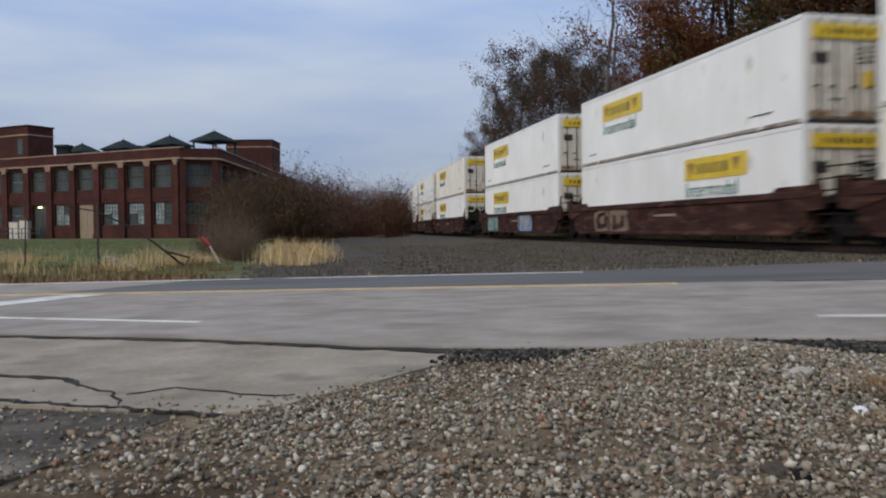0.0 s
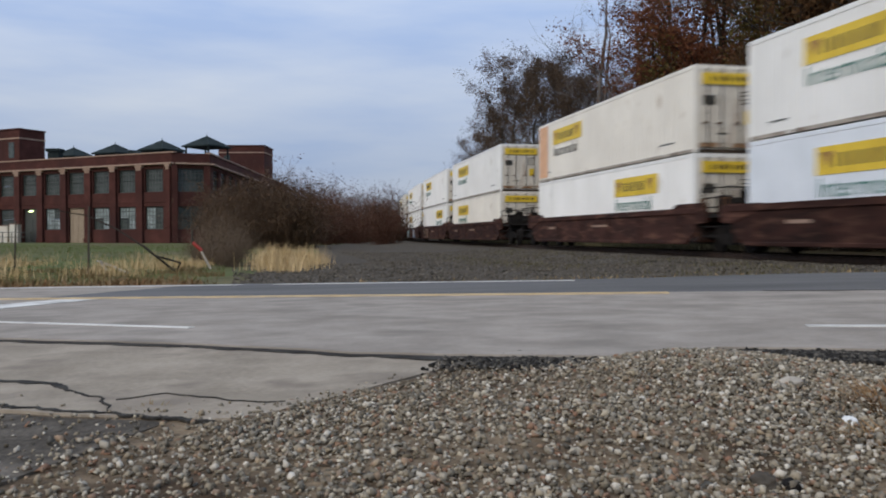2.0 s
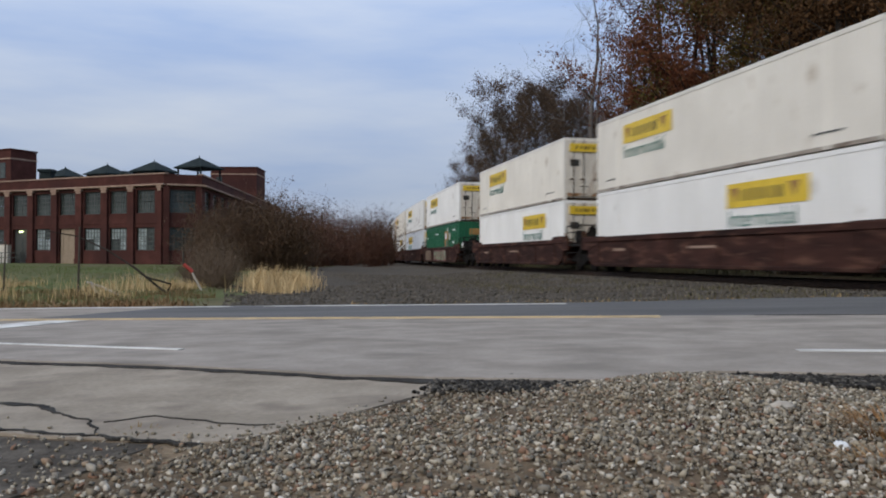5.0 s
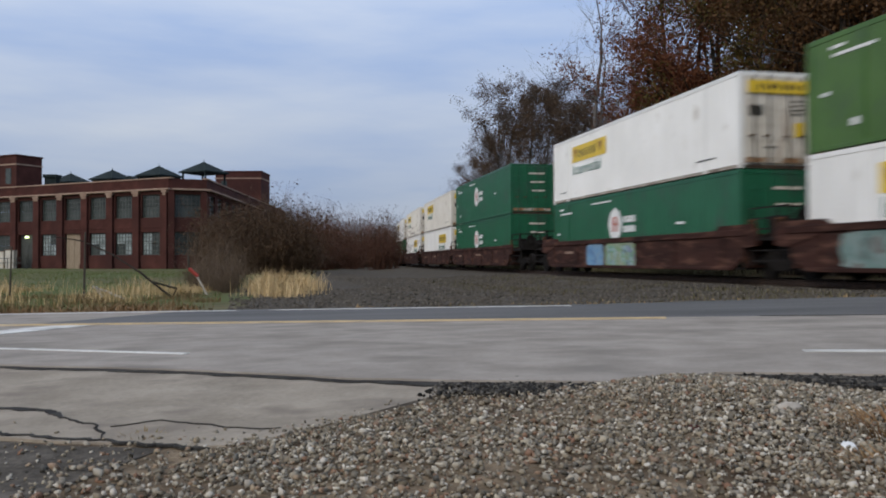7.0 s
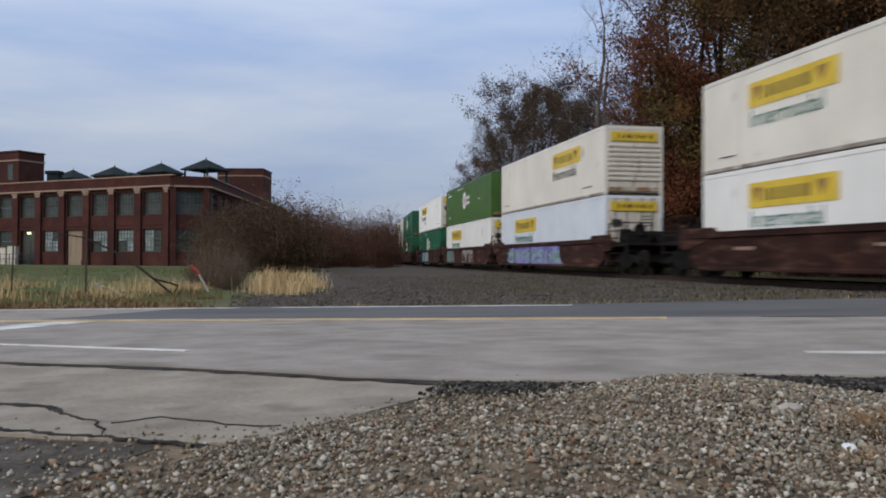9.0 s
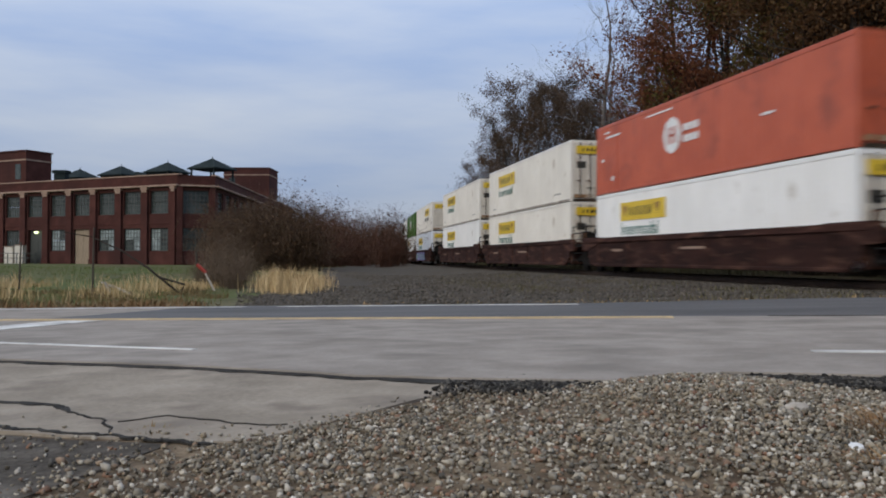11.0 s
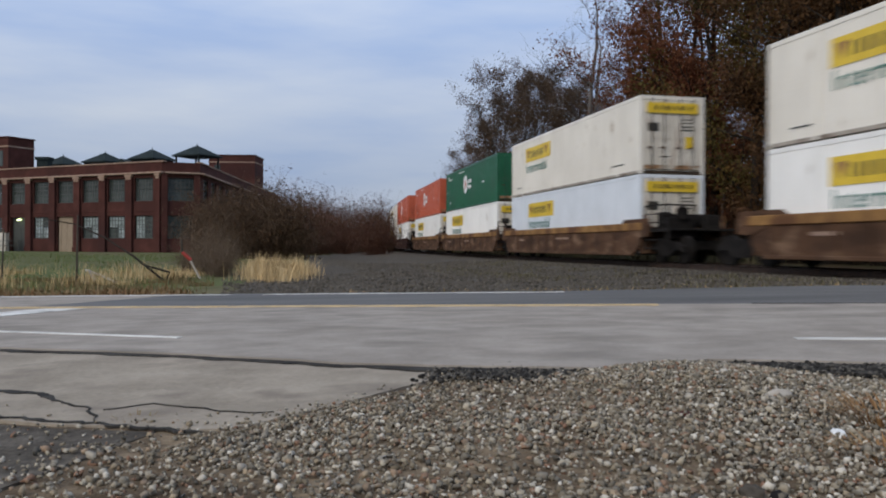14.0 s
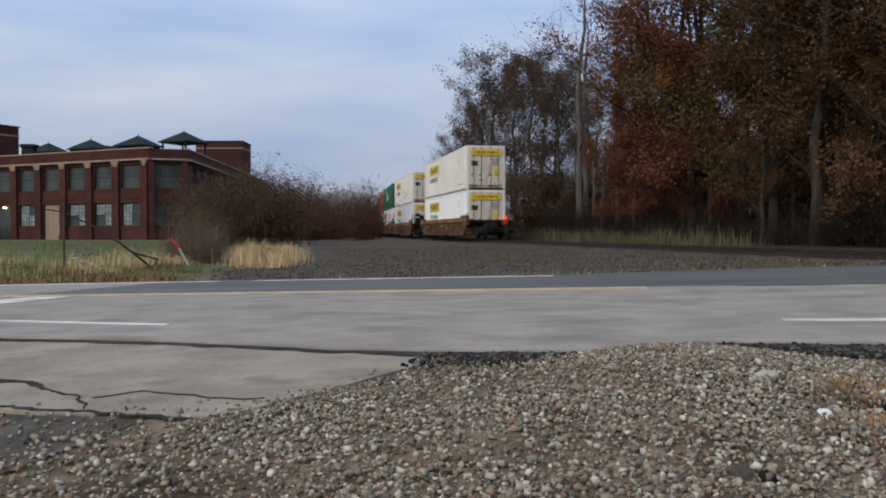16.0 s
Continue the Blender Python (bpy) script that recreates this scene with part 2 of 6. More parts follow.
    chip=leafy("grey_ballast_stones", [(0.0464, 0.0414, 0.0349), (0.1005, 0.0886, 0.0732), (0.0657, 0.0569, 0.046), (0.1468, 0.1292, 0.1046), (0.0811, 0.068, 0.053)], 0.9),
    post=material("weathered_post_wood", (0.045, 0.038, 0.03), (0.1, 0.085, 0.07), 0.95, 4, 0.5, 30, stretch=(3, 3, 0.4)),
    pale_wood=material("bleached_timber", (0.34, 0.30, 0.25), (0.48, 0.44, 0.38), 0.9, 4, 0.4, 30),
    red_paint=plain("faded_red_paint", (0.3, 0.035, 0.022), 0.6),
)


def glow(name, c, strength):
    m = bpy.data.materials.new(name)
    m.use_nodes = True
    p = m.node_tree.nodes["Principled BSDF"]
    p.inputs["Base Color"].default_value = (*c, 1)
    p.inputs["Emission Color"].default_value, p.inputs["Emission Strength"].default_value = (*c, 1), strength
    return m


M["dark_steel"] = material("dark_rusted_rail", (0.02, 0.014, 0.011), (0.06, 0.036, 0.025), 0.7, 5, 0.2, 50, 0.3)
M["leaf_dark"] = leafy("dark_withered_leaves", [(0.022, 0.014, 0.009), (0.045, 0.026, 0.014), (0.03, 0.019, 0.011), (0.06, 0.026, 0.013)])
M["rust"] = material("brown_rust", (0.16, 0.085, 0.04), (0.34, 0.21, 0.12), 0.85, 5.0, 0.3, 40, stain=(0.5, 0.45, 0.38), stain_scale=3.0, stain_at=(0.5, 0.62))
M["chord"] = material("worn_ochre_chord_paint", (0.2, 0.105, 0.042), (0.34, 0.19, 0.07), 0.8, 1.4, 0.12, 30, stain=(0.12, 0.058, 0.03), stain_scale=0.9, stain_at=(0.45, 0.62))
M["dirty_rail"] = material("grimy_brown_rail_steel", (0.03, 0.024, 0.018), (0.085, 0.06, 0.042), 0.85, 3.0, 0.2, 40)
M["leaf_rustbush"] = leafy("reddish_withered_leaves", [(0.05, 0.024, 0.016), (0.1, 0.045, 0.028), (0.07, 0.034, 0.022), (0.085, 0.05, 0.03)])
M["dry_twig"] = leafy("dry_grey_brown_twigs", [(0.09, 0.065, 0.045), (0.17, 0.125, 0.085), (0.12, 0.085, 0.06)])
M["litter_blade"] = leafy("orange_brown_litter", [(0.2, 0.1, 0.045), (0.33, 0.2, 0.1), (0.14, 0.1, 0.045), (0.28, 0.14, 0.06), (0.4, 0.3, 0.17)])
M["marker_red"] = glow("lit_red_marker_glass", (1.0, 0.05, 0.03), 1.0)
# base tone holds the shadow line between stacked containers; the brown stain is grime
M["shaded_soiled_rail"] = material("soiled_seam_shade_rail", (0.26, 0.225, 0.18), (0.46, 0.41, 0.35), 0.6, 2.0, 0.1, 30, stain=(0.12, 0.08, 0.05), stain_scale=2.2, stain_at=(0.5, 0.66), stretch=(1, 0.5, 1))
M["lamp"] = glow("lit_lamp_glass", (0.85, 1.0, 0.5), 3.0)


# ---- mesh helpers ----
def mesh(name, verts, faces, mat, smooth=False):
    me = bpy.data.meshes.new(name)
    me.from_pydata([tuple(v) for v in verts], [], [tuple(f) for f in faces])
    me.materials.append(mat)
    if smooth:
        me.shade_smooth()
    return me


def part(name, data, mat, parent, label=""):
    """Links a bmesh or mesh as one mesh object under a thing or part."""
    if isinstance(data, bmesh.types.BMesh):
        me = bpy.data.meshes.new(name)
        data.normal_update()
        data.to_mesh(me)
        data.free()
        me.materials.append(mat)
    else:
        me = data
    ob = new(name, me)
    ob.parent = parent
    return tagged(ob, label)


def box(bm, x0, x1, y0, y1, z0, z1, bevel=0.0, m=None):
    r = bmesh.ops.create_cube(bm, size=1.0)
    vs = r["verts"]
    for v in vs:
        v.co = Vector(((x0 + x1) / 2 + v.co.x * (x1 - x0), (y0 + y1) / 2 + v.co.y * (y1 - y0), (z0 + z1) / 2 + v.co.z * (z1 - z0)))
    if bevel:
        es = list({e for v in vs for e in v.link_edges})
        r = bmesh.ops.bevel(bm, geom=es, offset=bevel, segments=1, affect="EDGES")
        vs = list({v for f in r["faces"] for v in f.verts} | {v for v in vs if v.is_valid})
    if m is not None:
        bmesh.ops.transform(bm, matrix=m, verts=[v for v in vs if v.is_valid])
    return bm


def boxes(*specs, bevel=0.0):
    bm = bmesh.new()
    for s in specs:
        box(bm, *s, bevel=bevel)
    return bm


def rod(bm, a, b, r0, r1=None, n=8):
    a, b = Vector(a), Vector(b)
    r1 = r0 if r1 is None else r1
    q = (b - a).to_track_quat("Z", "Y").to_matrix().to_4x4()
    bmesh.ops.create_cone(bm, cap_ends=True, segments=n, radius1=r0, radius2=r1, depth=(b - a).length, matrix=Matrix.Translation((a + b) / 2) @ q)
    return bm


def prism(bm, outline, axis, lo, hi):
    """A plate: an outline in the two other axes, drawn out from lo to hi along the axis."""
    def at(p, q):
        return {"x": (q, p[0], p[1]), "y": (p[0], q, p[1]), "z": (p[0], p[1], q)}[axis]
    a = [bm.verts.new(at(p, lo)) for p in outline]
    b = [bm.verts.new(at(p, hi)) for p in outline]
    k = len(outline)
    bm.faces.new(a)
    bm.faces.new(b[::-1])
    for i in range(k):
        bm.faces.new((a[i], b[i], b[(i + 1) % k], a[(i + 1) % k]))
    bmesh.ops.recalc_face_normals(bm, faces=bm.faces)
    return bm


def smooth01(v):
    v = np.clip(v, 0, 1)
    return v * v * (3 - 2 * v)


# ---- the lie of the land ----
RD, RN = np.array((math.cos(radians(-13)), math.sin(radians(-13)))), np.array((math.sin(radians(13)), math.cos(radians(13))))
LANE_NEAR, LANE = 5.0, 3.6
RAIL_Z = 0.459


def road_z(u, w=8.0):
    """The road climbs from the left to the level crossing on the right, and falls a little to its far side."""
    u = np.asarray(u, float)
    z = 0.534 + 0.0564 * u - 0.00012 * u * u
    z = np.minimum(z, 0.93 - 0.10 * np.exp(-np.maximum(u - 4.5, 0) / 2.5))
    low = -0.12 - 0.3 * (1 - np.exp(np.minimum(u + 11.5, 0) / 12))
    return np.where(u < -11.5, low, z) - 0.0317 * np.clip(u, -14, 24) - 0.01395 * np.clip(w, -6, 16)


TRACK_A, TRACK_ANG, TRACK_K = 14.806, radians(15.028), -1.3308e-3


def track(s):
    """The place and heading of the track's centre line, s metres along it."""
    lo, hi = -60.0, 330.0
    c = min(max(s, lo), hi)
    th = TRACK_ANG + TRACK_K * c
    x = TRACK_A + (math.cos(th) - math.cos(TRACK_ANG)) / TRACK_K
    y = (math.sin(th) - math.sin(TRACK_ANG)) / TRACK_K
    x, y = x - math.sin(th) * (s - c), y + math.cos(th) * (s - c)
    return x + 1.3 * math.cos(th), y + 1.3 * math.sin(th), th


TS = np.arange(-420.0, 700.0, 4.0)
TP = np.array([track(s)[:2] for s in TS])


def track_gap(x, y):
    """How far a place lies from the track's centre line; positive on the camera's side."""
    x, y = np.atleast_1d(x), np.atleast_1d(y)
    out = np.empty(x.shape)
    for i in range(0, len(x), 4000):
        dx = x[i:i + 4000, None] - TP[None, :, 0]
        dy = y[i:i + 4000, None] - TP[None, :, 1]
        j = np.argmin(dx * dx + dy * dy, axis=1)
        t = TP[np.minimum(j + 1, len(TP) - 1)] - TP[np.maximum(j - 1, 0)]
        t /= np.linalg.norm(t, axis=1)[:, None]
        ii = np.arange(len(j))
        out[i:i + 4000] = dy[ii, j] * t[:, 0] * 1 - dx[ii, j] * t[:, 1]
    return out


def ground_z(x, y):
    x, y = np.atleast_1d(np.asarray(x, float)), np.atleast_1d(np.asarray(y, float))
    u, w = x * RD[0] + y * RD[1], x * RN[0] + y * RN[1]
    r = road_z(u, w)
    far = smooth01((w - 13.0) / 22.0)
    base = (r - 0.06) * (1 - far) + far * 0.08
    base = np.where(w < 4.0, r - 0.032, base)
    gap = track_gap(x, y)
    emb = np.where(gap > 0, 0.28 - 0.6 * smooth01((gap - 2.6) / 9.0), 0.28 + 0.0 * gap)
    onroad = smooth01((13.4 - w) / 1.0)
    z = np.where(emb > base, base + (emb - base) * (1 - onroad), base)
    # the heap of gravel beside the road, and the dip before it
    heap = 0.075 * np.exp(-(((u - 0.24) / 0.44) ** 2 + ((w - 3.25) / 0.6) ** 2)) * smooth01((4.1 - w) / 0.5)
    heap += 0.03 * np.exp(-(((u - 0.3) / 1.4) ** 2 + ((w - 2.4) / 0.7) ** 2))
    return z + heap


def gz(x, y):
    return float(ground_z(x, y)[0])


def uw(u, w):
    return u * RD[0] + w * RN[0], u * RD[1] + w * RN[1]


# ---- ground, road and track ----
def steps(*runs):
    out = [runs[0][0]]
    for a, b, d in runs:
        k = max(1, round((b - a) / d))
        out += [a + (b - a) * i / k for i in range(1, k + 1)]
    return np.array(out)


def build_ground():
    xs = steps((-2600, -400, 440), (-400, -100, 60), (-100, -30, 7), (-30, -12, 1.5), (-12, 16, 0.28), (16, 40, 1.5), (40, 120, 10), (120, 400, 56), (400, 2600, 440))
    ys = steps((-2600, -400, 440), (-400, -60, 40), (-60, -6, 6), (-6, 0.5, 0.6), (0.5, 8, 0.16), (8, 40, 0.5), (40, 110, 2.5), (110, 400, 20), (400, 2800, 400))
    gx, gy = np.meshgrid(xs, ys)
    x, y = gx.ravel(), gy.ravel()
    u, w = x * RD[0] + y * RD[1], x * RN[0] + y * RN[1]
    gap = track_gap(x, y)
    lump = np.array([noise.noise((a * 1.3, b * 1.3, 0.0)) for a, b in zip(x, y)])
    z = ground_z(x, y) + lump * np.where(w < 3.9, 0.009, 0.05) * np.where((w > 3.6) & (w < 14.2), 0.0, 1.0)
    inside = (w > 4.4) & (w < 12.8) & (u < 9)
    z = np.where(inside, z - 0.10, z)
    nx = len(xs)
    faces, mats = [], []
    for j in range(len(ys) - 1):
        for i in range(nx - 1):
            a = j * nx + i
            faces.append((a, a + 1, a + nx + 1, a + nx))
            g, uu, ww = gap[a], u[a], w[a]
            wob = 1.6 * noise.noise((x[a] * 0.25, y[a] * 0.25, 3.0))
            gritty = -0.262 + 0.02 * wob < x[a] / max(y[a], 1) and (ww < 27 or x[a] / max(y[a], 1) > -0.17 and ww < 90) and uu > -30 and y[a] > 5
            if ww > 13 and (-4.0 + wob < g < 11.0 + wob * 1.5 or (gritty and g > 0)) and abs(y[a]) < 300:
                mats.append(1)
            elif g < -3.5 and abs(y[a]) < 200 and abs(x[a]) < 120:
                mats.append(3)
            elif ww < 4.2 and abs(x[a]) < 14 and abs(y[a]) < 12:
                mats.append(2)
            else:
                mats.append(0)
    me = mesh("ground", np.stack([x, y, z], 1), faces, M["earth"], True)
    me.materials.append(M["ballast"])
    me.materials.append(M["dirt"])
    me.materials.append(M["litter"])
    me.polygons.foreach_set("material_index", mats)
    return tagged(new("ground", me), "dry grass and earth with grey ballast beside the track", "ground", kind="structure")


def strip(name, us, near, far, mat, lift=0.0, thick=0.05, parent=None, cross=1):
    """A slab that follows the road's slope between two edges, each a function of u."""
    verts, faces = [], []
    k = cross + 1
    for u in us:
        for j in range(k):
            w = near(u) + (far(u) - near(u)) * j / cross
            x, y = uw(u, w)
            verts.append((x, y, float(road_z(u, w)) + lift))
    n = len(verts)
    for u in us:
        for w in (near(u), far(u)):
            x, y = uw(u, w)
            verts.append((x, y, float(road_z(u, w)) + lift - thick))
    for i in range(len(us) - 1):
        for j in range(cross):
            a = i * k + j
            faces.append((a, a + k, a + k + 1, a + 1))
        faces.append((i * k, n + 2 * i, n + 2 * i + 2, (i + 1) * k))
        faces.append((i * k + cross, (i + 1) * k + cross, n + 2 * i + 3, n + 2 * i + 1))
    m = len(us) - 1
    faces.append((0, cross, n + 1, n))
    faces.append((m * k, n + 2 * m, n + 2 * m + 1, m * k + cross))
    me = mesh(name, verts, faces, mat)
    bm = bmesh.new()
    bm.from_mesh(me)
    bmesh.ops.recalc_face_normals(bm, faces=bm.faces)
    if sum(f.normal.z for f in bm.faces) < 0:
        bmesh.ops.reverse_faces(bm, faces=bm.faces)
    bm.to_mesh(me)
    bm.free()
    ob = new(name, me)
    if parent:
        ob.parent = parent
    return ob


def wob(u, s, seed, amp):
    return amp * (noise.noise((u * s, seed, 0.0)) + 0.5 * noise.noise((u * s * 3.1, seed, 4.0)))


def near_edge(u):
    return 3.64 + 0.24 * min(max(-(u + 0.9), 0), 2) + 0.12 * min(max(-(u + 2.9), 0), 3) + 0.32 * float(smooth01((u - 0.05) / 0.3)) + wob(u, 1.1, 1.0, 0.07) + wob(u, 4.0, 2.0, 0.02)


def far_edge(u):
    return LANE_NEAR + 2 * LANE + 0.45 + 1.5 * float(smooth01((u + 1.5) / 5.0)) + wob(u, 0.8, 6.0, 0.12)


def old_near(u):
    """The ragged near side of the old pavement."""
    return 0.2 + 2.1 * float(smooth01((u + 1.75) / 0.75)) + wob(u, 2.2, 15.0, 0.16) + wob(u, 7.0, 19.0, 0.07)


def build_road():
    us = [-60 + 2.0 * i for i in range(24)] + [-12 + 0.12 * i for i in range(200)] + [12 + i for i in range(0, 30)]
    seam = LANE_NEAR + LANE + 0.22
    road = tagged(strip("road", us, near_edge, lambda u: seam, M["road"], 0.0, 0.16, None, 8), "worn grey two-lane asphalt road climbing to the crossing", "road", kind="structure")
    turn = -7.3
    lane = strip("resurfaced_lane", [turn] + [u for u in us if u > turn], lambda u: seam + 0.002, far_edge, M["newroad"], 0.0, 0.14, road, 6)
    tagged(lane, "darker blue-grey resurfaced asphalt lane")
    tagged(strip("old_lane", [u for u in us if u < turn] + [turn - 0.004], lambda u: seam + 0.002, far_edge, M["road"], 0.0, 0.14, road, 6), "worn pale grey asphalt lane")

    def line(name, u0, u1, w0, w1, mat, label, slant=0.0):
        k = max(2, int((u1 - u0) / 0.25))
        seed = w0 * 3
        us2 = [u0 + (u1 - u0) * i / k for i in range(k + 1)]
        ob = strip(name, us2, lambda u: w0 + slant * (u1 - u) + wob(u, 2.0, seed, 0.008), lambda u: w1 + slant * (u1 - u) + wob(u, 2.0, seed + 9, 0.008), mat, 0.005, 0.004, road)
        return tagged(ob, label)
    n, y, f = LANE_NEAR, LANE_NEAR + LANE, LANE_NEAR + 2 * LANE
    line("edge_line", -5.8, -2.86, n - 0.17, n - 0.09, M["white_line"], "worn white edge line", 0.24)
    line("edge_line", 0.92, 20, n - 0.06, n + 0.06, M["white_line"], "worn white edge line")
    line("edge_line", -30, -6.3, f - 0.085, f + 0.085, M["white_line"], "worn white edge line")
    line("edge_line", -5.7, -0.95, f - 0.085, f + 0.085, M["white_line"], "worn white edge line")
    line("centre_line", -30, 0.28, y - 0.16, y - 0.06, M["yellow_line"], "faded yellow centre line")
    line("centre_line", -30, 0.28, y + 0.06, y + 0.16, M["yellow_line"], "faded yellow centre line")
    line("stop_line", -6.65, -6.1, n + 0.1, y - 0.25, M["white_line"], "broad worn white stop line")
    # crumbled edge of the slab
    def bite(u):
        return near_edge(u) - 0.075 - 0.1 * max(0, noise.noise((u * 1.7, 5.0, 0.0))) - 0.06 * noise.noise((u * 7, 2.0, 0.0)) - 0.26 * float(smooth01((u + 0.85) / 0.6))
    tagged(strip("broken_edge", [-9 + 0.06 * i for i in range(215)], bite, lambda u: near_edge(u) + 0.012, M["tar"], -0.010, 0.03, road), "crumbled black tar edge of the road")
    tagged(strip("seam_tar", [1.2 + 0.2 * i for i in range(20)], lambda u: seam - 0.05 + wob(u, 1.5, 3, 0.04), lambda u: seam + 0.03 + wob(u, 1.5, 8, 0.03), M["tar"], 0.004, 0.003, road), "black tar on the seam between lanes")
    # the old asphalt apron, and the gritty one nearer
    def apron_near(u):
        if u < -1.5:
            return 2.22 + 0.1 * min(-1.5 - u, 3) + wob(u, 2.0, 11.0, 0.04)
        return 2.22 + 1.4 * float(smooth01((u + 1.25) / 0.66)) ** 1.2 + wob(u, 3.0, 12.0, 0.05)
    apron = strip("apron", [-30 + i for i in range(24)] + [-6 + 0.07 * i for i in range(80)], apron_near, lambda u: max(near_edge(u) - 0.02, apron_near(u) + 0.03), M["apron"], -0.016, 0.05, None, 5)
    tagged(apron, "pale worn asphalt apron beside the road", "pavement", kind="structure")
    old = strip("old_pavement", [-30 + i for i in range(24)] + [-6 + 0.05 * i for i in range(94)], old_near, lambda u: max(apron_near(u) - 0.035, old_near(u) + 0.02), M["mud"], -0.0215, 0.04, None, 5)
    tagged(old, "dark broken old asphalt strewn with grit", "pavement", kind="structure")

    def crack(pts, width):
        verts, faces = [], []
        path = []
        for (a, b), (c, d) in zip(pts, pts[1:]):
            for i in range(10):
                t = i / 10
                path.append((a + (c - a) * t, b + (d - b) * t))
        path.append(pts[-1])
        for i, (u, w) in enumerate(path):
            w += wob(u, 14.0, pts[0][0] * 7, 0.035)
            k = width * (0.5 + 0.9 * abs(noise.noise((u * 8, w * 8, 1.0)))) * min(1, (len(path) - i) / 6)
            for e in (-k, k):
                x, y = uw(u, w + e)
                verts.append((x, y, float(road_z(u, w + e)) - 0.012))
            for e in (-k, k):
                x, y = uw(u, w + e)
                verts.append((x, y, float(road_z(u, w + e)) - 0.019))
        for i in range(len(path) - 1):
            a = 4 * i
            faces += [(a, a + 4, a + 5, a + 1), (a, a + 2, a + 6, a + 4), (a + 1, a + 5, a + 7, a + 3)]
        ob = new("crack", mesh("crack", verts, faces, M["tar"]))
        ob.parent = apron
        tagged(ob, "dark tar-filled crack")
    crack([(-4.0, 2.95), (-2.47, 2.79), (-2.2, 2.75), (-1.99, 2.59)], 0.030)
    crack([(-1.99, 2.59), (-1.78, 2.47), (-1.6, 2.25)], 0.009)
    crack([(-4.2, 2.52), (-2.04, 2.31), (-1.84, 2.27), (-1.58, 2.24), (-1.36, 2.19), (-1.19, 2.18)], 0.016)
    crack([(-1.72, 2.46), (-1.62, 2.6), (-1.23, 2.48), (-1.12, 2.5)], 0.005)


def track_frame(s):
    x, y, th = track(s)
    return Matrix.Translation((x, y, RAIL_Z)) @ Matrix.Rotation(th, 4, "Z")


def build_track():
    rails = tagged(new("railway_track"), "single railway track with rusty rails on grey ballast", "track", kind="structure")
    prof = [(-0.07, -0.18), (0.07, -0.18), (0.02, -0.15), (0.02, -0.04), (0.036, -0.03), (0.036, 0.0), (-0.036, 0.0), (-0.036, -0.03), (-0.02, -0.04), (-0.02, -0.15)]
    ss = [-200 + 5.0 * i for i in range(120)]
    for side in (-0.755, 0.755):
        verts, faces = [], []
        for s in ss:
            m = track_frame(s)
            verts += [m @ Vector((side + a, 0, b)) for a, b in prof]
        k = len(prof)
        for i in range(len(ss) - 1):
            for j in range(k):
                faces.append((i * k + j, i * k + (j + 1) % k, (i + 1) * k + (j + 1) % k, (i + 1) * k + j))
        me = mesh("rail", verts, faces, M["dark_steel"])
        me.materials.append(M["rail_top"])
        me.polygons.foreach_set("material_index", [1 if j % k == 5 else 0 for j in range(len(faces))])
        part("rail", me, None, rails, "rusty steel rail with a worn head")
    bm = boxes((-1.3, 1.3, -0.11, 0.11, -0.36, -0.175), bevel=0.012)
    tie = part("sleeper", bm, M["tie"], rails)
    tie.matrix_basis = track_frame(12)
    for i in range(1, 220):
        t = new("sleeper", tie.data)
        t.parent = rails
        t.matrix_basis = track_frame(12 + 0.56 * i)


build_ground()
build_road()
build_track()


# ---- the train ----
CL, CH, CW = 16.15, 2.896, 2.6


def wordmark(text, size, mat, parent, y, z, x):
    """Lettering on the side that faces the road."""
    cu = bpy.data.curves.new("wordmark", "FONT")
    cu.body, cu.size, cu.extrude = text, size, 0.003
    cu.space_character = 1.05
    tmp = new("wordmark", cu)
    bpy.context.view_layer.update()
    me = bpy.data.meshes.new_from_object(tmp.evaluated_get(bpy.context.evaluated_depsgraph_get()))
    bpy.data.objects.remove(tmp)
    me.materials.clear()
    me.materials.append(mat)
    ob = new("wordmark", me)
    ob.parent = parent
    ob.matrix_basis = Matrix(((0, 0, -1, x), (-1, 0, 0, y), (0, 1, 0, z), (0, 0, 0, 1)))
    return ob


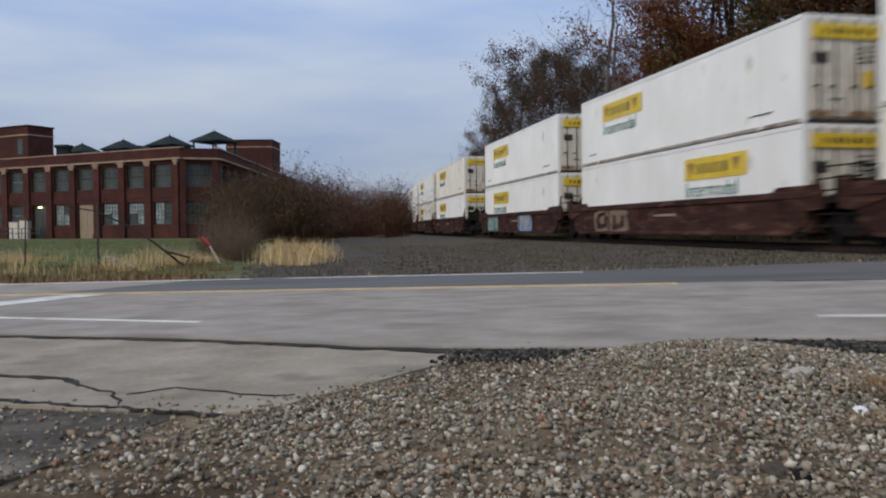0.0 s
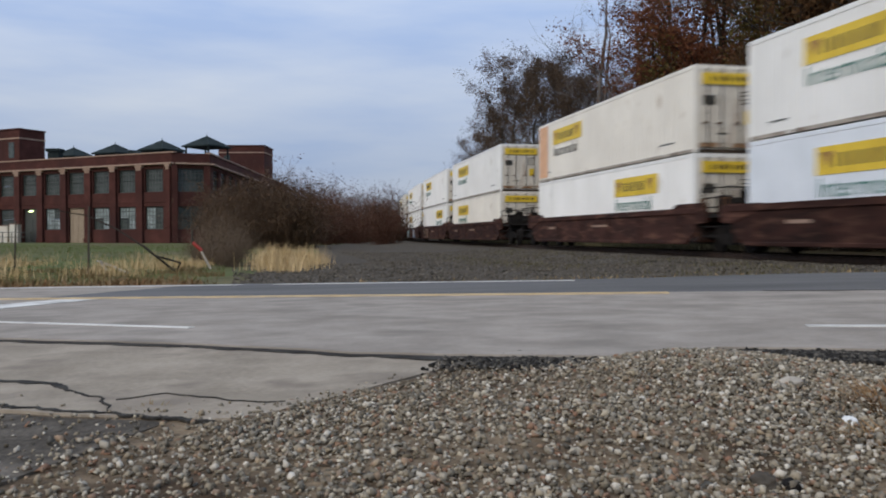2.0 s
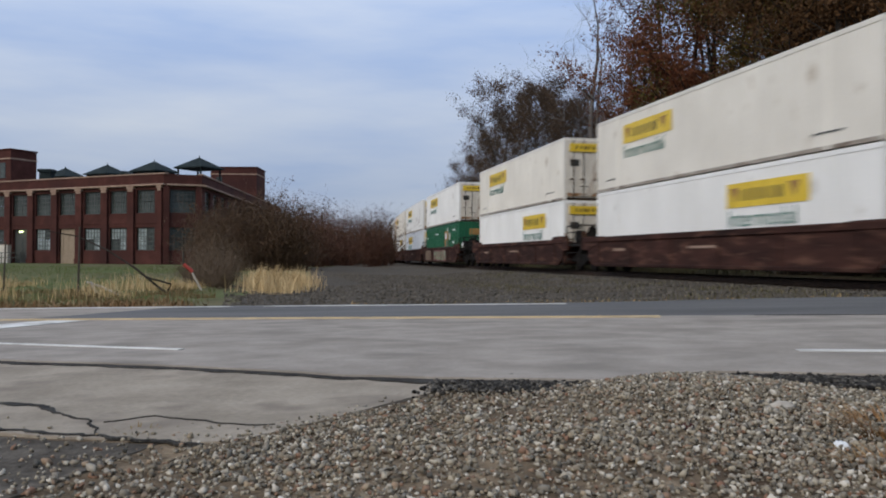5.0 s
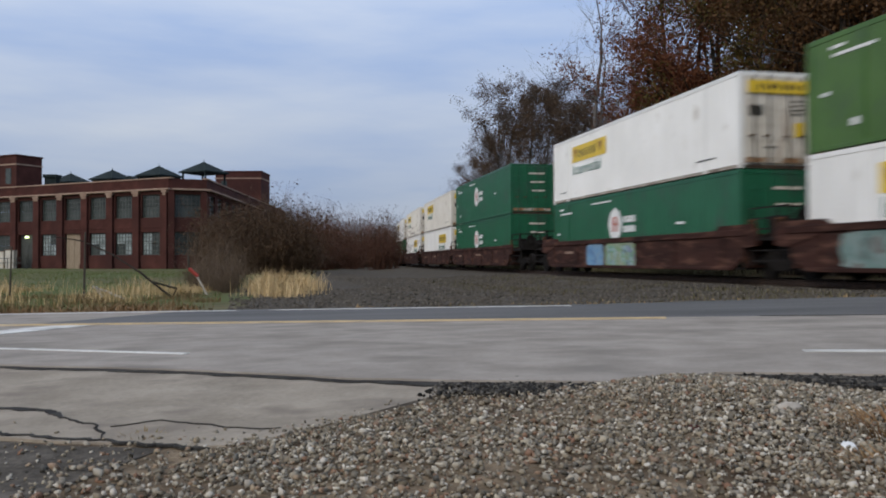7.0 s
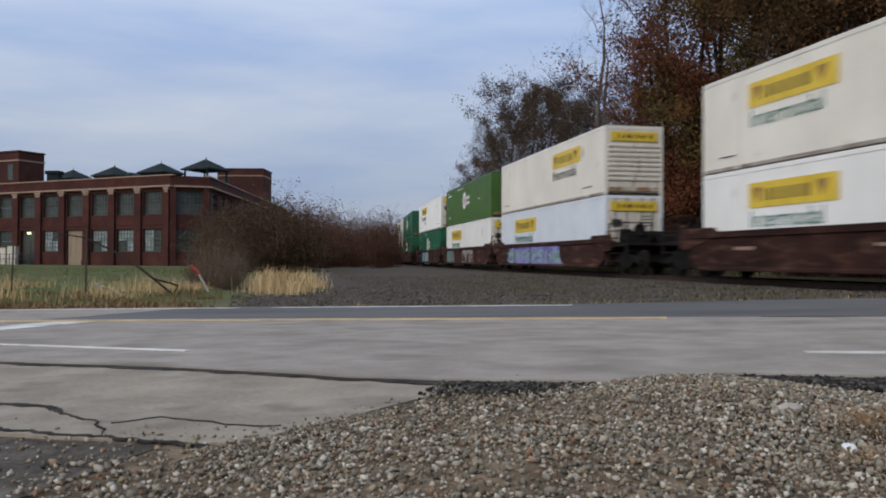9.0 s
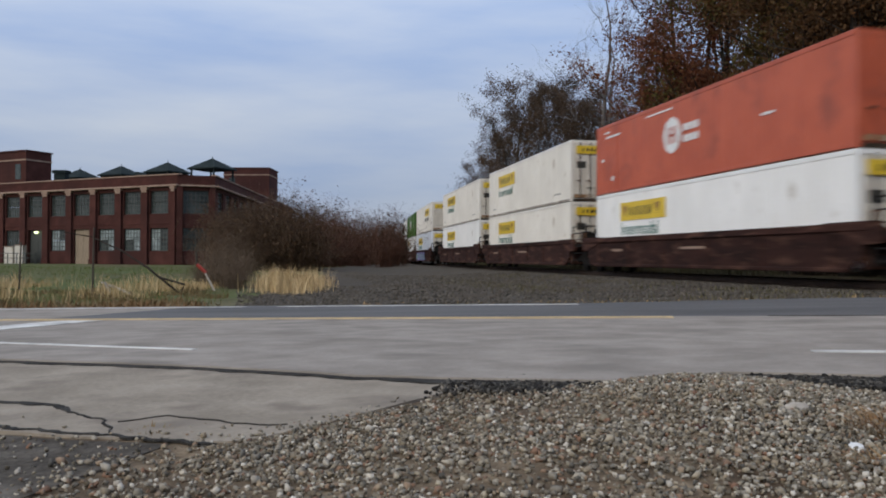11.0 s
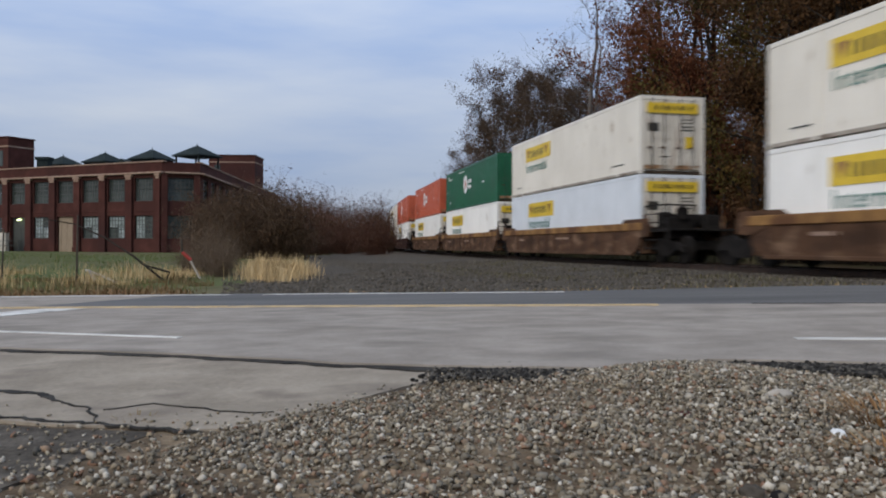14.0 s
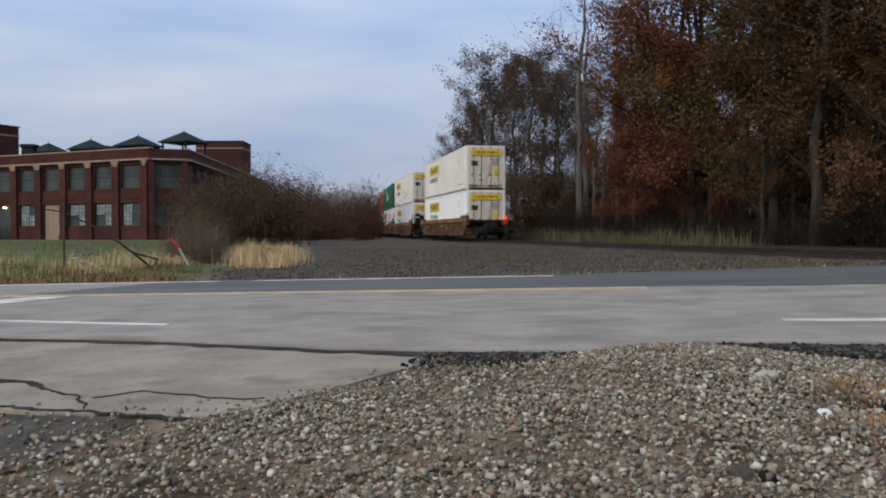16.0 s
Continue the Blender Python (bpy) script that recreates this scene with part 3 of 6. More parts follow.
def build_container(paint, label, logo="panel", logo_from=2.7, ribs=True, orange=False, mark="dark", rear="grime", slatted=False, letters="teal"):
    """A 53-foot container, its front towards +y, its doors at -y."""
    c = new("container")
    h, w, l = CH, CW / 2, CL / 2
    # the body in one mesh, its sides folded into upright ribs
    bm = bmesh.new()
    near = []
    if ribs:
        k = 44
        for i in range(k):
            y = -l + 0.5 + (CL - 1.0) * i / (k - 1)
            near += [(w - 0.032, y - 0.11), (w - 0.004, y - 0.075), (w - 0.004, y + 0.075), (w - 0.032, y + 0.11)]
    else:
        near = [(w - 0.012, -l + 0.2), (w - 0.012, l - 0.2)]
    ring = [(w - 0.03, -l + 0.06)] + near + [(w - 0.03, l - 0.06)]
    prism(bm, ring + [(-x, y) for x, y in ring[::-1]], "z", 0.11, h - 0.07)
    part("body", bm, M[paint], c)
    part("roof", boxes(*[(-w + 0.05, w - 0.05, -l + 0.2 + i * 1.05, -l + 0.85 + i * 1.05, h - 0.06, h - 0.035) for i in range(15)], (-w + 0.04, w - 0.04, -l + 0.1, l - 0.1, h - 0.062, h - 0.05)), M[paint], c)
    for sx in (-1, 1):
        part("top_rail", boxes((sx * w - 0.03 - 0.03 * sx, sx * w + 0.03 - 0.03 * sx, -l + 0.1, l - 0.1, h - 0.13, h), bevel=0.01), M[paint], c)
        # on pale containers the rail's darker colour stands in for shade in the seam
        part("bottom_rail", boxes((sx * w - 0.03 - 0.03 * sx, sx * w + 0.03 - 0.03 * sx, -l + 0.1, l - 0.1, 0.02, 0.13), bevel=0.01), M["shaded_soiled_rail"] if paint in ("cream", "white", "cold") else M[paint], c)
        for e in (-1, 1):
            part("corner_post", boxes((sx * w - 0.07 - 0.07 * sx, sx * w + 0.07 - 0.07 * sx, e * l - 0.07 - 0.07 * e, e * l + 0.07 - 0.07 * e, 0.0, h), bevel=0.012), M[paint], c)
            y40 = e * 6.1
            part("lifting_post", boxes((sx * w - 0.028 - 0.024 * sx, sx * w + 0.028 - 0.024 * sx, y40 - 0.09, y40 + 0.09, 0.02, h), bevel=0.008), M[paint], c)
    # doors
    dm = M[rear] if paint in ("cream", "white", "cold") else M[paint]
    for sx in (-1, 1):
        x0, x1 = (-w + 0.15, -0.012) if sx < 0 else (0.012, w - 0.15)
        d = part("door", boxes((x0, x1, -l + 0.015, -l + 0.06, 0.16, h - 0.14), bevel=0.01), dm, c, "rust-streaked rear door")
        bm = bmesh.new()
        if slatted:
            for j in range(8):
                prism(bm, [(-l - 0.055, 0.62 + j * 0.2), (-l + 0.016, 0.56 + j * 0.2), (-l + 0.016, 0.74 + j * 0.2), (-l - 0.055, 0.68 + j * 0.2)], "x", x0 + 0.02, x1 - 0.02)
        else:
            for j in range(5):
                box(bm, x0 + 0.06, x1 - 0.06, -l + 0.004, -l + 0.016, 0.35 + j * 0.48, 0.62 + j * 0.48)
        part("door_panel", bm, dm, d)
        part("rust_skirt", boxes((x0 + 0.03, x1 - 0.03, -l + 0.001, -l + 0.012, 0.18, 0.33)), M["rust"], d, "rusted foot of the door")
        for q in (() if slatted else (0.28, 0.72)):
            xr = x0 + (x1 - x0) * q
            part("lock_rod", rod(bmesh.new(), (xr, -l - 0.02, 0.12), (xr, -l - 0.02, h - 0.1), 0.022), M["dirty_rail"] if dm is not M[paint] else dm, d)
            part("lock_handle", boxes((xr - 0.2, xr + 0.02, -l - 0.05, -l - 0.03, 0.95, 1.0)), M["steel"], d)
    part("sill", boxes((-w + 0.14, w - 0.14, -l + 0.01, -l + 0.08, 0.0, 0.12)), M["dirty_rail"], c)
    part("header", boxes((-w + 0.14, w - 0.14, -l + 0.01, -l + 0.08, h - 0.13, h)), M[paint], c)
    xs = -w - 0.002
    if logo == "panel":
        y0 = l - logo_from
        p = part("logo_panel", boxes((xs - 0.004, xs + 0.002, y0 - 3.8, y0, h - 1.18, h - 0.46)), M["yellow"], c, "yellow logo panel with dark bars")
        for k, (a, b) in enumerate(((0.7, 0.78), (0.95, 1.08), (1.24, 1.32), (1.40, 1.48), (1.62, 1.70), (1.80, 1.88), (2.02, 2.10), (2.2, 2.28), (2.42, 2.5), (2.58, 2.7))):
            part("logo_bar", boxes((xs - 0.008, xs - 0.003, y0 - b, y0 - a, h - 1.0, h - 0.66)), M[mark], p)
        for a in (0.16, 2.95):
            part("logo_wedge", prism(bmesh.new(), [(y0 - a, h - 0.6), (y0 - a - 0.5, h - 0.6), (y0 - a - 0.25, h - 1.05)], "x", xs - 0.008, xs - 0.003), M["ochre"], p)
        wordmark("Intermodal", 0.70, M[letters], c, y0 - 0.05, h - 1.74, xs - 0.003)
        band = part("rear_band", boxes((-1.02, 1.02, -l - 0.05, -l + 0.006, h - 0.64, h - 0.26)), M["yellow"], c, "yellow band above the doors")
        for k in range(8):
            xb = -0.72 + 0.2 * k
            part("logo_bar", boxes((xb, xb + 0.07 + 0.03 * (k % 3), -l - 0.056, -l - 0.049, h - 0.53, h - 0.37)), M["dirty_rail"], band)
        if not slatted:
            part("placard", boxes((-0.98, -0.55, -l - 0.012, -l + 0.002, h - 1.32, h - 1.0)), M["dark"], c, "dark square placard")
            part("notice", boxes((0.52, 0.84, -l - 0.012, -l + 0.002, 0.95, 1.4)), M["yellow"], c, "small yellow notice")
            for k in range(4):
                part("marking", boxes((0.4, 0.86, -l - 0.010, -l + 0.002, h - 0.88 - 0.13 * k, h - 0.84 - 0.13 * k)), M["sash"], c)
            part("marking", boxes((-0.5, -0.1, -l - 0.010, -l + 0.002, 0.62, 0.66)), M["sash"], c)
        part("marking", boxes((xs - 0.004, xs, -l + 1.4, -l + 2.5, 0.44, 0.485)), M["sash"], c)
        part("marking", boxes((xs - 0.004, xs, l - 1.8, l - 1.0, 0.42, 0.46)), M["sash"], c)
    elif logo == "disc":
        y0 = l - logo_from - 1.2
        bm = bmesh.new()
        bmesh.ops.create_cone(bm, cap_ends=True, segments=8, radius1=0.66, radius2=0.66, depth=0.006, matrix=Matrix.Translation((xs - 0.002, y0, h - 1.25)) @ Matrix.Rotation(radians(90), 4, "Y"))
        disc = part("logo_disc", bm, M["logo_white"], c, "round white logo")
        for a, b, e, f in ((-0.3, 0.3, -0.04, 0.04), (-0.04, 0.04, -0.3, 0.3), (-0.28, -0.16, -0.3, 0.3), (0.16, 0.28, -0.3, 0.3)):
            part("logo_bar", boxes((xs - 0.009, xs - 0.006, y0 + a, y0 + b, h - 1.25 + e, h - 1.25 + f)), M["red"], disc)
        for k in range(2):
            for j in range(4):
                part("logo_letter", boxes((xs - 0.005, xs, y0 - 1.02 - j * 0.27, y0 - 0.8 - j * 0.27, h - 1.22 - 0.38 * k, h - 0.98 - 0.38 * k)), M["logo_white"], c)
        for a, b, z0, z1 in ((0.9, 1.4, h - 0.38, h - 0.30), (1.0, 2.4, h - 0.58, h - 0.50), (0.55, 0.85, 1.38, 1.48), (1.6, 1.85, 0.52, 0.70), (4.8, 6.8, h - 0.32, h - 0.26), (12.2, 12.8, 1.42, 1.5)):
            part("marking", boxes((xs - 0.004, xs, l - b, l - a, z0, z1)), M["logo_white"], c)
        for k, z0 in enumerate((h - 0.5, h - 1.0, h - 1.5)):
            part("marking", boxes((-0.2 + 0.1 * k, 0.75, -l - 0.01, -l + 0.002, z0 - 0.09, z0)), M["grime"], c)
    else:
        p = part("poster", boxes((xs - 0.004, xs, -3.5, -1.9, 0.95, 2.35)), M["ochre"], c, "square ochre and blue poster")
        part("poster_patch", boxes((xs - 0.007, xs - 0.003, -2.85, -2.1, 1.75, 2.2)), M["cold"], p)
        part("poster_patch", boxes((xs - 0.007, xs - 0.003, -3.3, -2.6, 1.1, 1.6)), M["teal"], p)
        part("diamond", prism(bmesh.new(), [(-4.0, 1.6), (-3.8, 2.1), (-4.3, 2.2), (-4.45, 1.7)], "x", xs - 0.004, xs), M["grime"], c)
        for a, b, z0, z1 in ((0.9, 1.15, 1.85, 2.05), (5.4, 7.0, h - 0.72, h - 0.64), (11.2, 11.5, h - 0.6, h - 0.34), (13.4, 14.8, h - 0.58, h - 0.49), (13.6, 14.2, 1.35, 1.5)):
            part("marking", boxes((xs - 0.004, xs, l - b, l - a, z0, z1)), M["logo_white"], c)
        part("placard", boxes((-0.5, 0.35, -l - 0.012, -l + 0.002, h - 0.95, h - 0.5)), M["ochre"], c)
        bm = bmesh.new()
        bmesh.ops.create_cone(bm, cap_ends=True, segments=20, radius1=0.27, radius2=0.27, depth=0.01, matrix=Matrix.Translation((-0.85, -l - 0.004, 1.15)) @ Matrix.Rotation(radians(90), 4, "X"))
        part("disc", bm, M["logo_white"], c)
    if orange:
        part("front_panel", boxes((xs - 0.005, xs + 0.002, l - 1.35, l - 0.12, 0.2, h - 0.12)), M["orange"], c, "faded orange front panel")
    return tagged(c, label, "container", "containers on the train")


def spray_tag(wagon, y0, y1, mat, fill):
    """A sprayed tag: an uneven cloud of colour with lumpy letters over it."""
    rt_ = random.Random(int(y0 * 31 + y1 * 17) + len(mat))
    cy, hw = (y0 + y1) / 2, (y1 - y0) / 2

    def blob(c, z, a, b, n, x, rough):
        pts = []
        for k in range(n):
            t = 2 * math.pi * k / n
            q = 1 + rt_.uniform(-rough, rough)
            ex = abs(math.cos(t)) ** 0.38 * math.copysign(1, math.cos(t))
            ez = abs(math.sin(t)) ** 0.38 * math.copysign(1, math.sin(t))
            pts.append((c + a * ex * q, min(1.235, max(0.28, z + b * ez * q))))
        return prism(bmesh.new(), pts, "x", x - 0.003, x)
    cloud = part("graffiti", blob(cy, 0.76, hw, 0.5, 34, -1.508, 0.08), M[mat], wagon, "sprayed graffiti in several colours")
    k = max(2, int((y1 - y0) / 1.15))
    for i in range(k):
        c = y0 + (i + 0.5) * (y1 - y0) / k
        part("graffiti_letter", blob(c, 0.76 + rt_.uniform(-0.07, 0.07), 0.36 * (y1 - y0) / k, 0.33, 11, -1.512, 0.3), M[fill], cloud)
        part("graffiti_letter", blob(c + rt_.uniform(-0.15, 0.15), 0.76 + rt_.uniform(-0.15, 0.15), 0.13 * (y1 - y0) / k, 0.16, 8, -1.516, 0.3), M[mat], cloud)


def build_wagon(paint, chord, label, raised, truck_rear, truck_front, graffiti=(), half=9.66, brake=True):
    """One well of an articulated container wagon; z = 0 is the rail's top."""
    g = new("well_wagon")
    l = half
    for sx in (-1, 1):
        x0, x1 = (sx * 1.42, sx * 1.50)
        lo, hi = min(x0, x1), max(x0, x1)
        side = [(-7.9, 0.26), (7.9, 0.26), (8.5, 0.62), (8.55, 1.30), (-8.55, 1.30), (-8.5, 0.62)]
        p = part("side_plate", prism(bmesh.new(), side, "x", lo, hi), M[paint], g)
        part("top_chord", boxes((sx * 1.47 - 0.09, sx * 1.47 + 0.09, -8.7, 8.7, 1.24 if chord == paint else 1.16, 1.44), bevel=0.02), M[chord], g)
        part("bottom_sill", boxes((sx * 1.47 - 0.07, sx * 1.47 + 0.07, -7.9, 7.9, 0.24, 0.36), bevel=0.02), M[paint], g)
        k = 14 if chord != paint else 6
        for i in range(k):
            y = -7.4 + 14.8 * i / (k - 1)
            part("rib", boxes((sx * 1.5 - 0.03, sx * 1.5 + 0.03, y - 0.05, y + 0.05, 0.36, 1.24)), M[paint], p)
        for e in (-1, 1):
            zt = 1.58 if raised else 1.47
            part("end_panel", prism(bmesh.new(), [(e * 7.0, 1.44), (e * 7.25, zt), (e * 9.0, zt), (e * 9.15, 1.3), (e * 9.15, 0.95), (e * 8.55, 0.9), (e * 7.0, 1.3)], "x", lo - 0.03, hi + 0.03), M[paint], g)
    part("well_floor", boxes((-1.42, 1.42, -8.3, 8.3, 0.27, 0.33), *[(-1.42, 1.42, -7.6 + i * 2.53 - 0.15, -7.6 + i * 2.53 + 0.15, 0.33, 0.36) for i in range(7)]), M["black"], g)
    for e in (-1, 1):
        part("bulkhead", boxes((-1.42, 1.42, e * 8.45 - 0.06, e * 8.45 + 0.06, 0.33, 1.3)), M[paint], g)
        part("end_deck", boxes((-1.42, 1.42, min(e * 8.4, e * 9.35), max(e * 8.4, e * 9.35), 1.12, 1.24), (-0.4, 0.4, min(e * 8.4, e * l), max(e * 8.4, e * l), 0.72, 1.12), bevel=0.02), M["black"], g)
        for sx in (-1, 1):
            part("grab_iron", boxes((sx * 1.5 - 0.018, sx * 1.5 + 0.018, e * 8.95 - 0.16, e * 8.95 + 0.16, 1.66, 1.7), (sx * 1.5 - 0.018, sx * 1.5 + 0.018, e * 8.95 - 0.16, e * 8.95 - 0.125, 1.24, 1.66), (sx * 1.5 - 0.018, sx * 1.5 + 0.018, e * 8.95 + 0.125, e * 8.95 + 0.16, 1.24, 1.66)), M["chord"], g)
    for on, yc in ((truck_rear, -l), (truck_front, l)):
        if not on:
            continue
        t = part("bogie", boxes((-1.0, 1.0, yc - 0.25, yc + 0.25, 0.45, 0.8), bevel=0.03), M["black"], g, "greasy black two-axle bogie")
        for sx in (-1, 1):
            part("side_frame", prism(bmesh.new(), [(yc - 1.25, 0.38), (yc - 1.25, 0.6), (yc - 0.5, 0.78), (yc + 0.5, 0.78), (yc + 1.25, 0.6), (yc + 1.25, 0.38), (yc + 0.8, 0.5), (yc + 0.35, 0.25), (yc - 0.35, 0.25), (yc - 0.8, 0.5)], "x", sx * 1.0 - 0.07, sx * 1.0 + 0.07), M["black"], t)
            for e in (-0.88, 0.88):
                bm = bmesh.new()
                for x, r, d in ((sx * 0.76, 0.46, 0.13), (sx * 0.70, 0.49, 0.03)):
                    bmesh.ops.create_cone(bm, cap_ends=True, segments=28, radius1=r, radius2=r, depth=d, matrix=Matrix.Translation((x, yc + e, 0.465)) @ Matrix.Rotation(radians(90), 4, "Y"))
                part("wheel", bm, M["black"], t)
        if brake:
            part("brake_gear", boxes((-1.2, -0.2, yc - 0.45, yc - 0.1, 0.85, 1.6), bevel=0.03), M["black"], t)
            part("valve_box", boxes((-1.15, -0.75, yc + 0.1, yc + 0.5, 1.15, 1.8), bevel=0.03), M["black"], t)
            part("valve_box", boxes((0.3, 0.9, yc - 0.3, yc + 0.1, 1.15, 1.7), bevel=0.03), M["black"], t)
            part("end_platform", boxes((-1.35, 1.35, yc - 0.75, yc + 0.75, 1.12, 1.2), bevel=0.02), M["black"], t)
            for q in range(6):
                part("ladder_rung", boxes((-1.42, -1.38, yc - 0.9, yc + 0.9, 0.5 + 0.3 * q, 0.54 + 0.3 * q)), M["black"], t)
            for q in (-0.89, 0.89):
                part("ladder_rail", boxes((-1.425, -1.375, yc + q - 0.03, yc + q + 0.03, 0.4, 2.05)), M["black"], t)
            bm = bmesh.new()
            for x in (-1.3, -0.1):
                rod(bm, (x, yc - 0.3, 1.18), (x, yc - 0.3, 2.05), 0.03)
            rod(bm, (-1.3, yc - 0.3, 2.03), (-0.1, yc - 0.3, 2.03), 0.025)
            part("hand_rail", bm, M["black"], t)
            part("air_reservoir", rod(bmesh.new(), (-0.65, yc + 0.3, 1.5), (0.75, yc + 0.3, 1.5), 0.24, n=14), M["black"], t)
            bm = bmesh.new()
            bmesh.ops.create_cone(bm, cap_ends=True, segments=16, radius1=0.24, radius2=0.24, depth=0.05, matrix=Matrix.Translation((-0.7, yc - 0.52, 1.75)) @ Matrix.Rotation(radians(90), 4, "X"))
            part("brake_wheel", bm, M["black"], t)
    part("marking", boxes((-1.508, -1.5, -1.3, 0.3, 0.9, 0.98)), M["stone"], g)
    part("marking", boxes((-1.508, -1.5, 5.0, 6.0, 0.86, 0.96)), M["stone"], g)
    for y0, y1, look_, fill in graffiti:
        spray_tag(g, y0, y1, look_, fill)
    return tagged(g, label, "railway wagon", "wagons of the train")


def spray(name, colours, scale):
    m = bpy.data.materials.new(name)
    m.use_nodes = True
    n, l = m.node_tree.nodes, m.node_tree.links
    tc = n.new("ShaderNodeTexCoord")
    wv = n.new("ShaderNodeTexNoise")
    wv.inputs["Scale"].default_value, wv.inputs["Detail"].default_value, wv.inputs["Distortion"].default_value = scale, 2.0, 2.5
    l.new(tc.outputs["Object"], wv.inputs["Vector"])
    r = n.new("ShaderNodeValToRGB")
    r.color_ramp.interpolation = "CONSTANT"
    els = r.color_ramp.elements
    while len(els) < len(colours):
        els.new(0.5)
    for i, c in enumerate(colours):
        els[i].position, els[i].color = 0.28 + 0.44 * i / len(colours), (*c, 1)
    l.new(wv.outputs[0], r.inputs[0])
    l.new(r.outputs[0], n["Principled BSDF"].inputs["Base Color"])
    n["Principled BSDF"].inputs["Roughness"].default_value = 0.6
    return m


M["spray_purple"] = spray("purple_graffiti", [(0.13, 0.1, 0.34), (0.2, 0.17, 0.48), (0.28, 0.25, 0.55), (0.1, 0.08, 0.26), (0.24, 0.22, 0.5)], 0.8)
M["spray_mint"] = spray("pale_mint_graffiti", [(0.05, 0.05, 0.12), (0.22, 0.34, 0.34), (0.3, 0.42, 0.44), (0.1, 0.26, 0.12), (0.34, 0.44, 0.48), (0.12, 0.1, 0.24)], 1.5)
M["spray_green"] = spray("green_white_graffiti", [(0.16, 0.2, 0.12), (0.2, 0.3, 0.16), (0.32, 0.34, 0.27), (0.15, 0.3, 0.12), (0.26, 0.25, 0.2)], 1.4)
M["spray_pink"] = spray("faded_pink_graffiti", [(0.12, 0.05, 0.04), (0.24, 0.09, 0.08), (0.16, 0.1, 0.08), (0.28, 0.14, 0.12)], 1.2)
M["spray_tan"] = spray("faded_tan_graffiti", [(0.13, 0.075, 0.05), (0.2, 0.15, 0.1), (0.16, 0.1, 0.07), (0.24, 0.19, 0.13)], 1.2)
M["spray_white"] = spray("grubby_white_graffiti", [(0.3, 0.26, 0.23), (0.42, 0.38, 0.35), (0.2, 0.13, 0.11), (0.36, 0.33, 0.31)], 1.3)
M["spray_teal"] = spray("dull_teal_graffiti", [(0.1, 0.13, 0.12), (0.14, 0.22, 0.2), (0.2, 0.26, 0.24), (0.12, 0.09, 0.08)], 1.3)
M["spray_blue"] = spray("sky_blue_graffiti", [(0.1, 0.2, 0.36), (0.14, 0.3, 0.48), (0.24, 0.34, 0.42), (0.1, 0.16, 0.3)], 1.2)

# rear of each well's load at eight seconds, metres along the track; upper and lower load; wagon; trucks behind and before
JW = "white long container with yellow logo panel and green lettering"
KIND = {
    "w": ("white", JW, dict(logo_from=2.5)),
    "w2": ("white", "white long container with yellow logo panel set far back", dict(logo_from=9.7)),
    "c": ("cream", "cream-white 53-foot container with yellow logo panel, rust-streaked doors", dict(logo_from=2.5)),
    "c2": ("cream", "cream-white 53-foot container with yellow logo panel set far back", dict(logo_from=9.5, slatted=True, letters="dark")),
    "b": ("cold", "cold white smooth 53-foot container with yellow logo panel", dict(logo_from=3.0, ribs=False)),
    "o": ("cream", "cream container with a faded orange front panel and yellow logo", dict(logo_from=2.2, orange=True, letters="dark")),
    "g": ("green", "dark green 53-foot container with round white logo", dict(logo="disc", logo_from=6.0)),
    "G": ("green", "dark green 53-foot container with an ochre poster", dict(logo="poster")),
    "l": ("leaf_green", "grass-green 53-foot container with round white logo", dict(logo="disc", logo_from=6.3)),
    "r": ("red", "orange-red 53-foot container with round white logo", dict(logo="disc", logo_from=5.6)),
}
UNITS = [
    (421.0, "w", "w", "brown", "F"), (401.7, "c", "w", "brown", "M"), (382.4, "w", "c", "brown", "R"),
    (358.9, "w", "w", "brown", "F"), (339.6, "c", "w", "brown", "M"), (320.3, "w", "c", "brown", "R"),
    (297.0, "w", "w", "brown", "F"), (277.9, "w", "c", "brown", "M"), (258.8, "c", "w", "brown", "R"),
    (234.8, "w", "w", "hazy", "F"), (215.33, "w", "w2", "tan", "M"), (196.4, "w", "c", "raised", "R"),
    (172.4, "o", "w2", "raised", "F"), (153.2, "w", "b", "brown", "M"), (134.35, "w", "G", "green", "R"),
    (111.46, "c", "w2", "raised", "F"), (91.4, "c", "w2", "brown", "M"), (73.04, "g", "g", "brown", "R"),
    (49.23, "w", "g", "blue", "F"), (30.04, "l", "w", "pale", "M"), (11.2, "c2", "b", "purple", "R"),
    (-12.8, "c", "w", "raised", "F"), (-32.1, "c", "c", "brown", "M"), (-51.5, "r", "w", "brown", "R"),
    (-74.54, "r", "w", "ochre", "F"), (-93.64, "g", "w", "ochre", "M"), (-113.0, "c", "b", "ochre", "R"),
    (-136.88, "c", "w", "ochre", "E"),
]
SPEED = 24.052
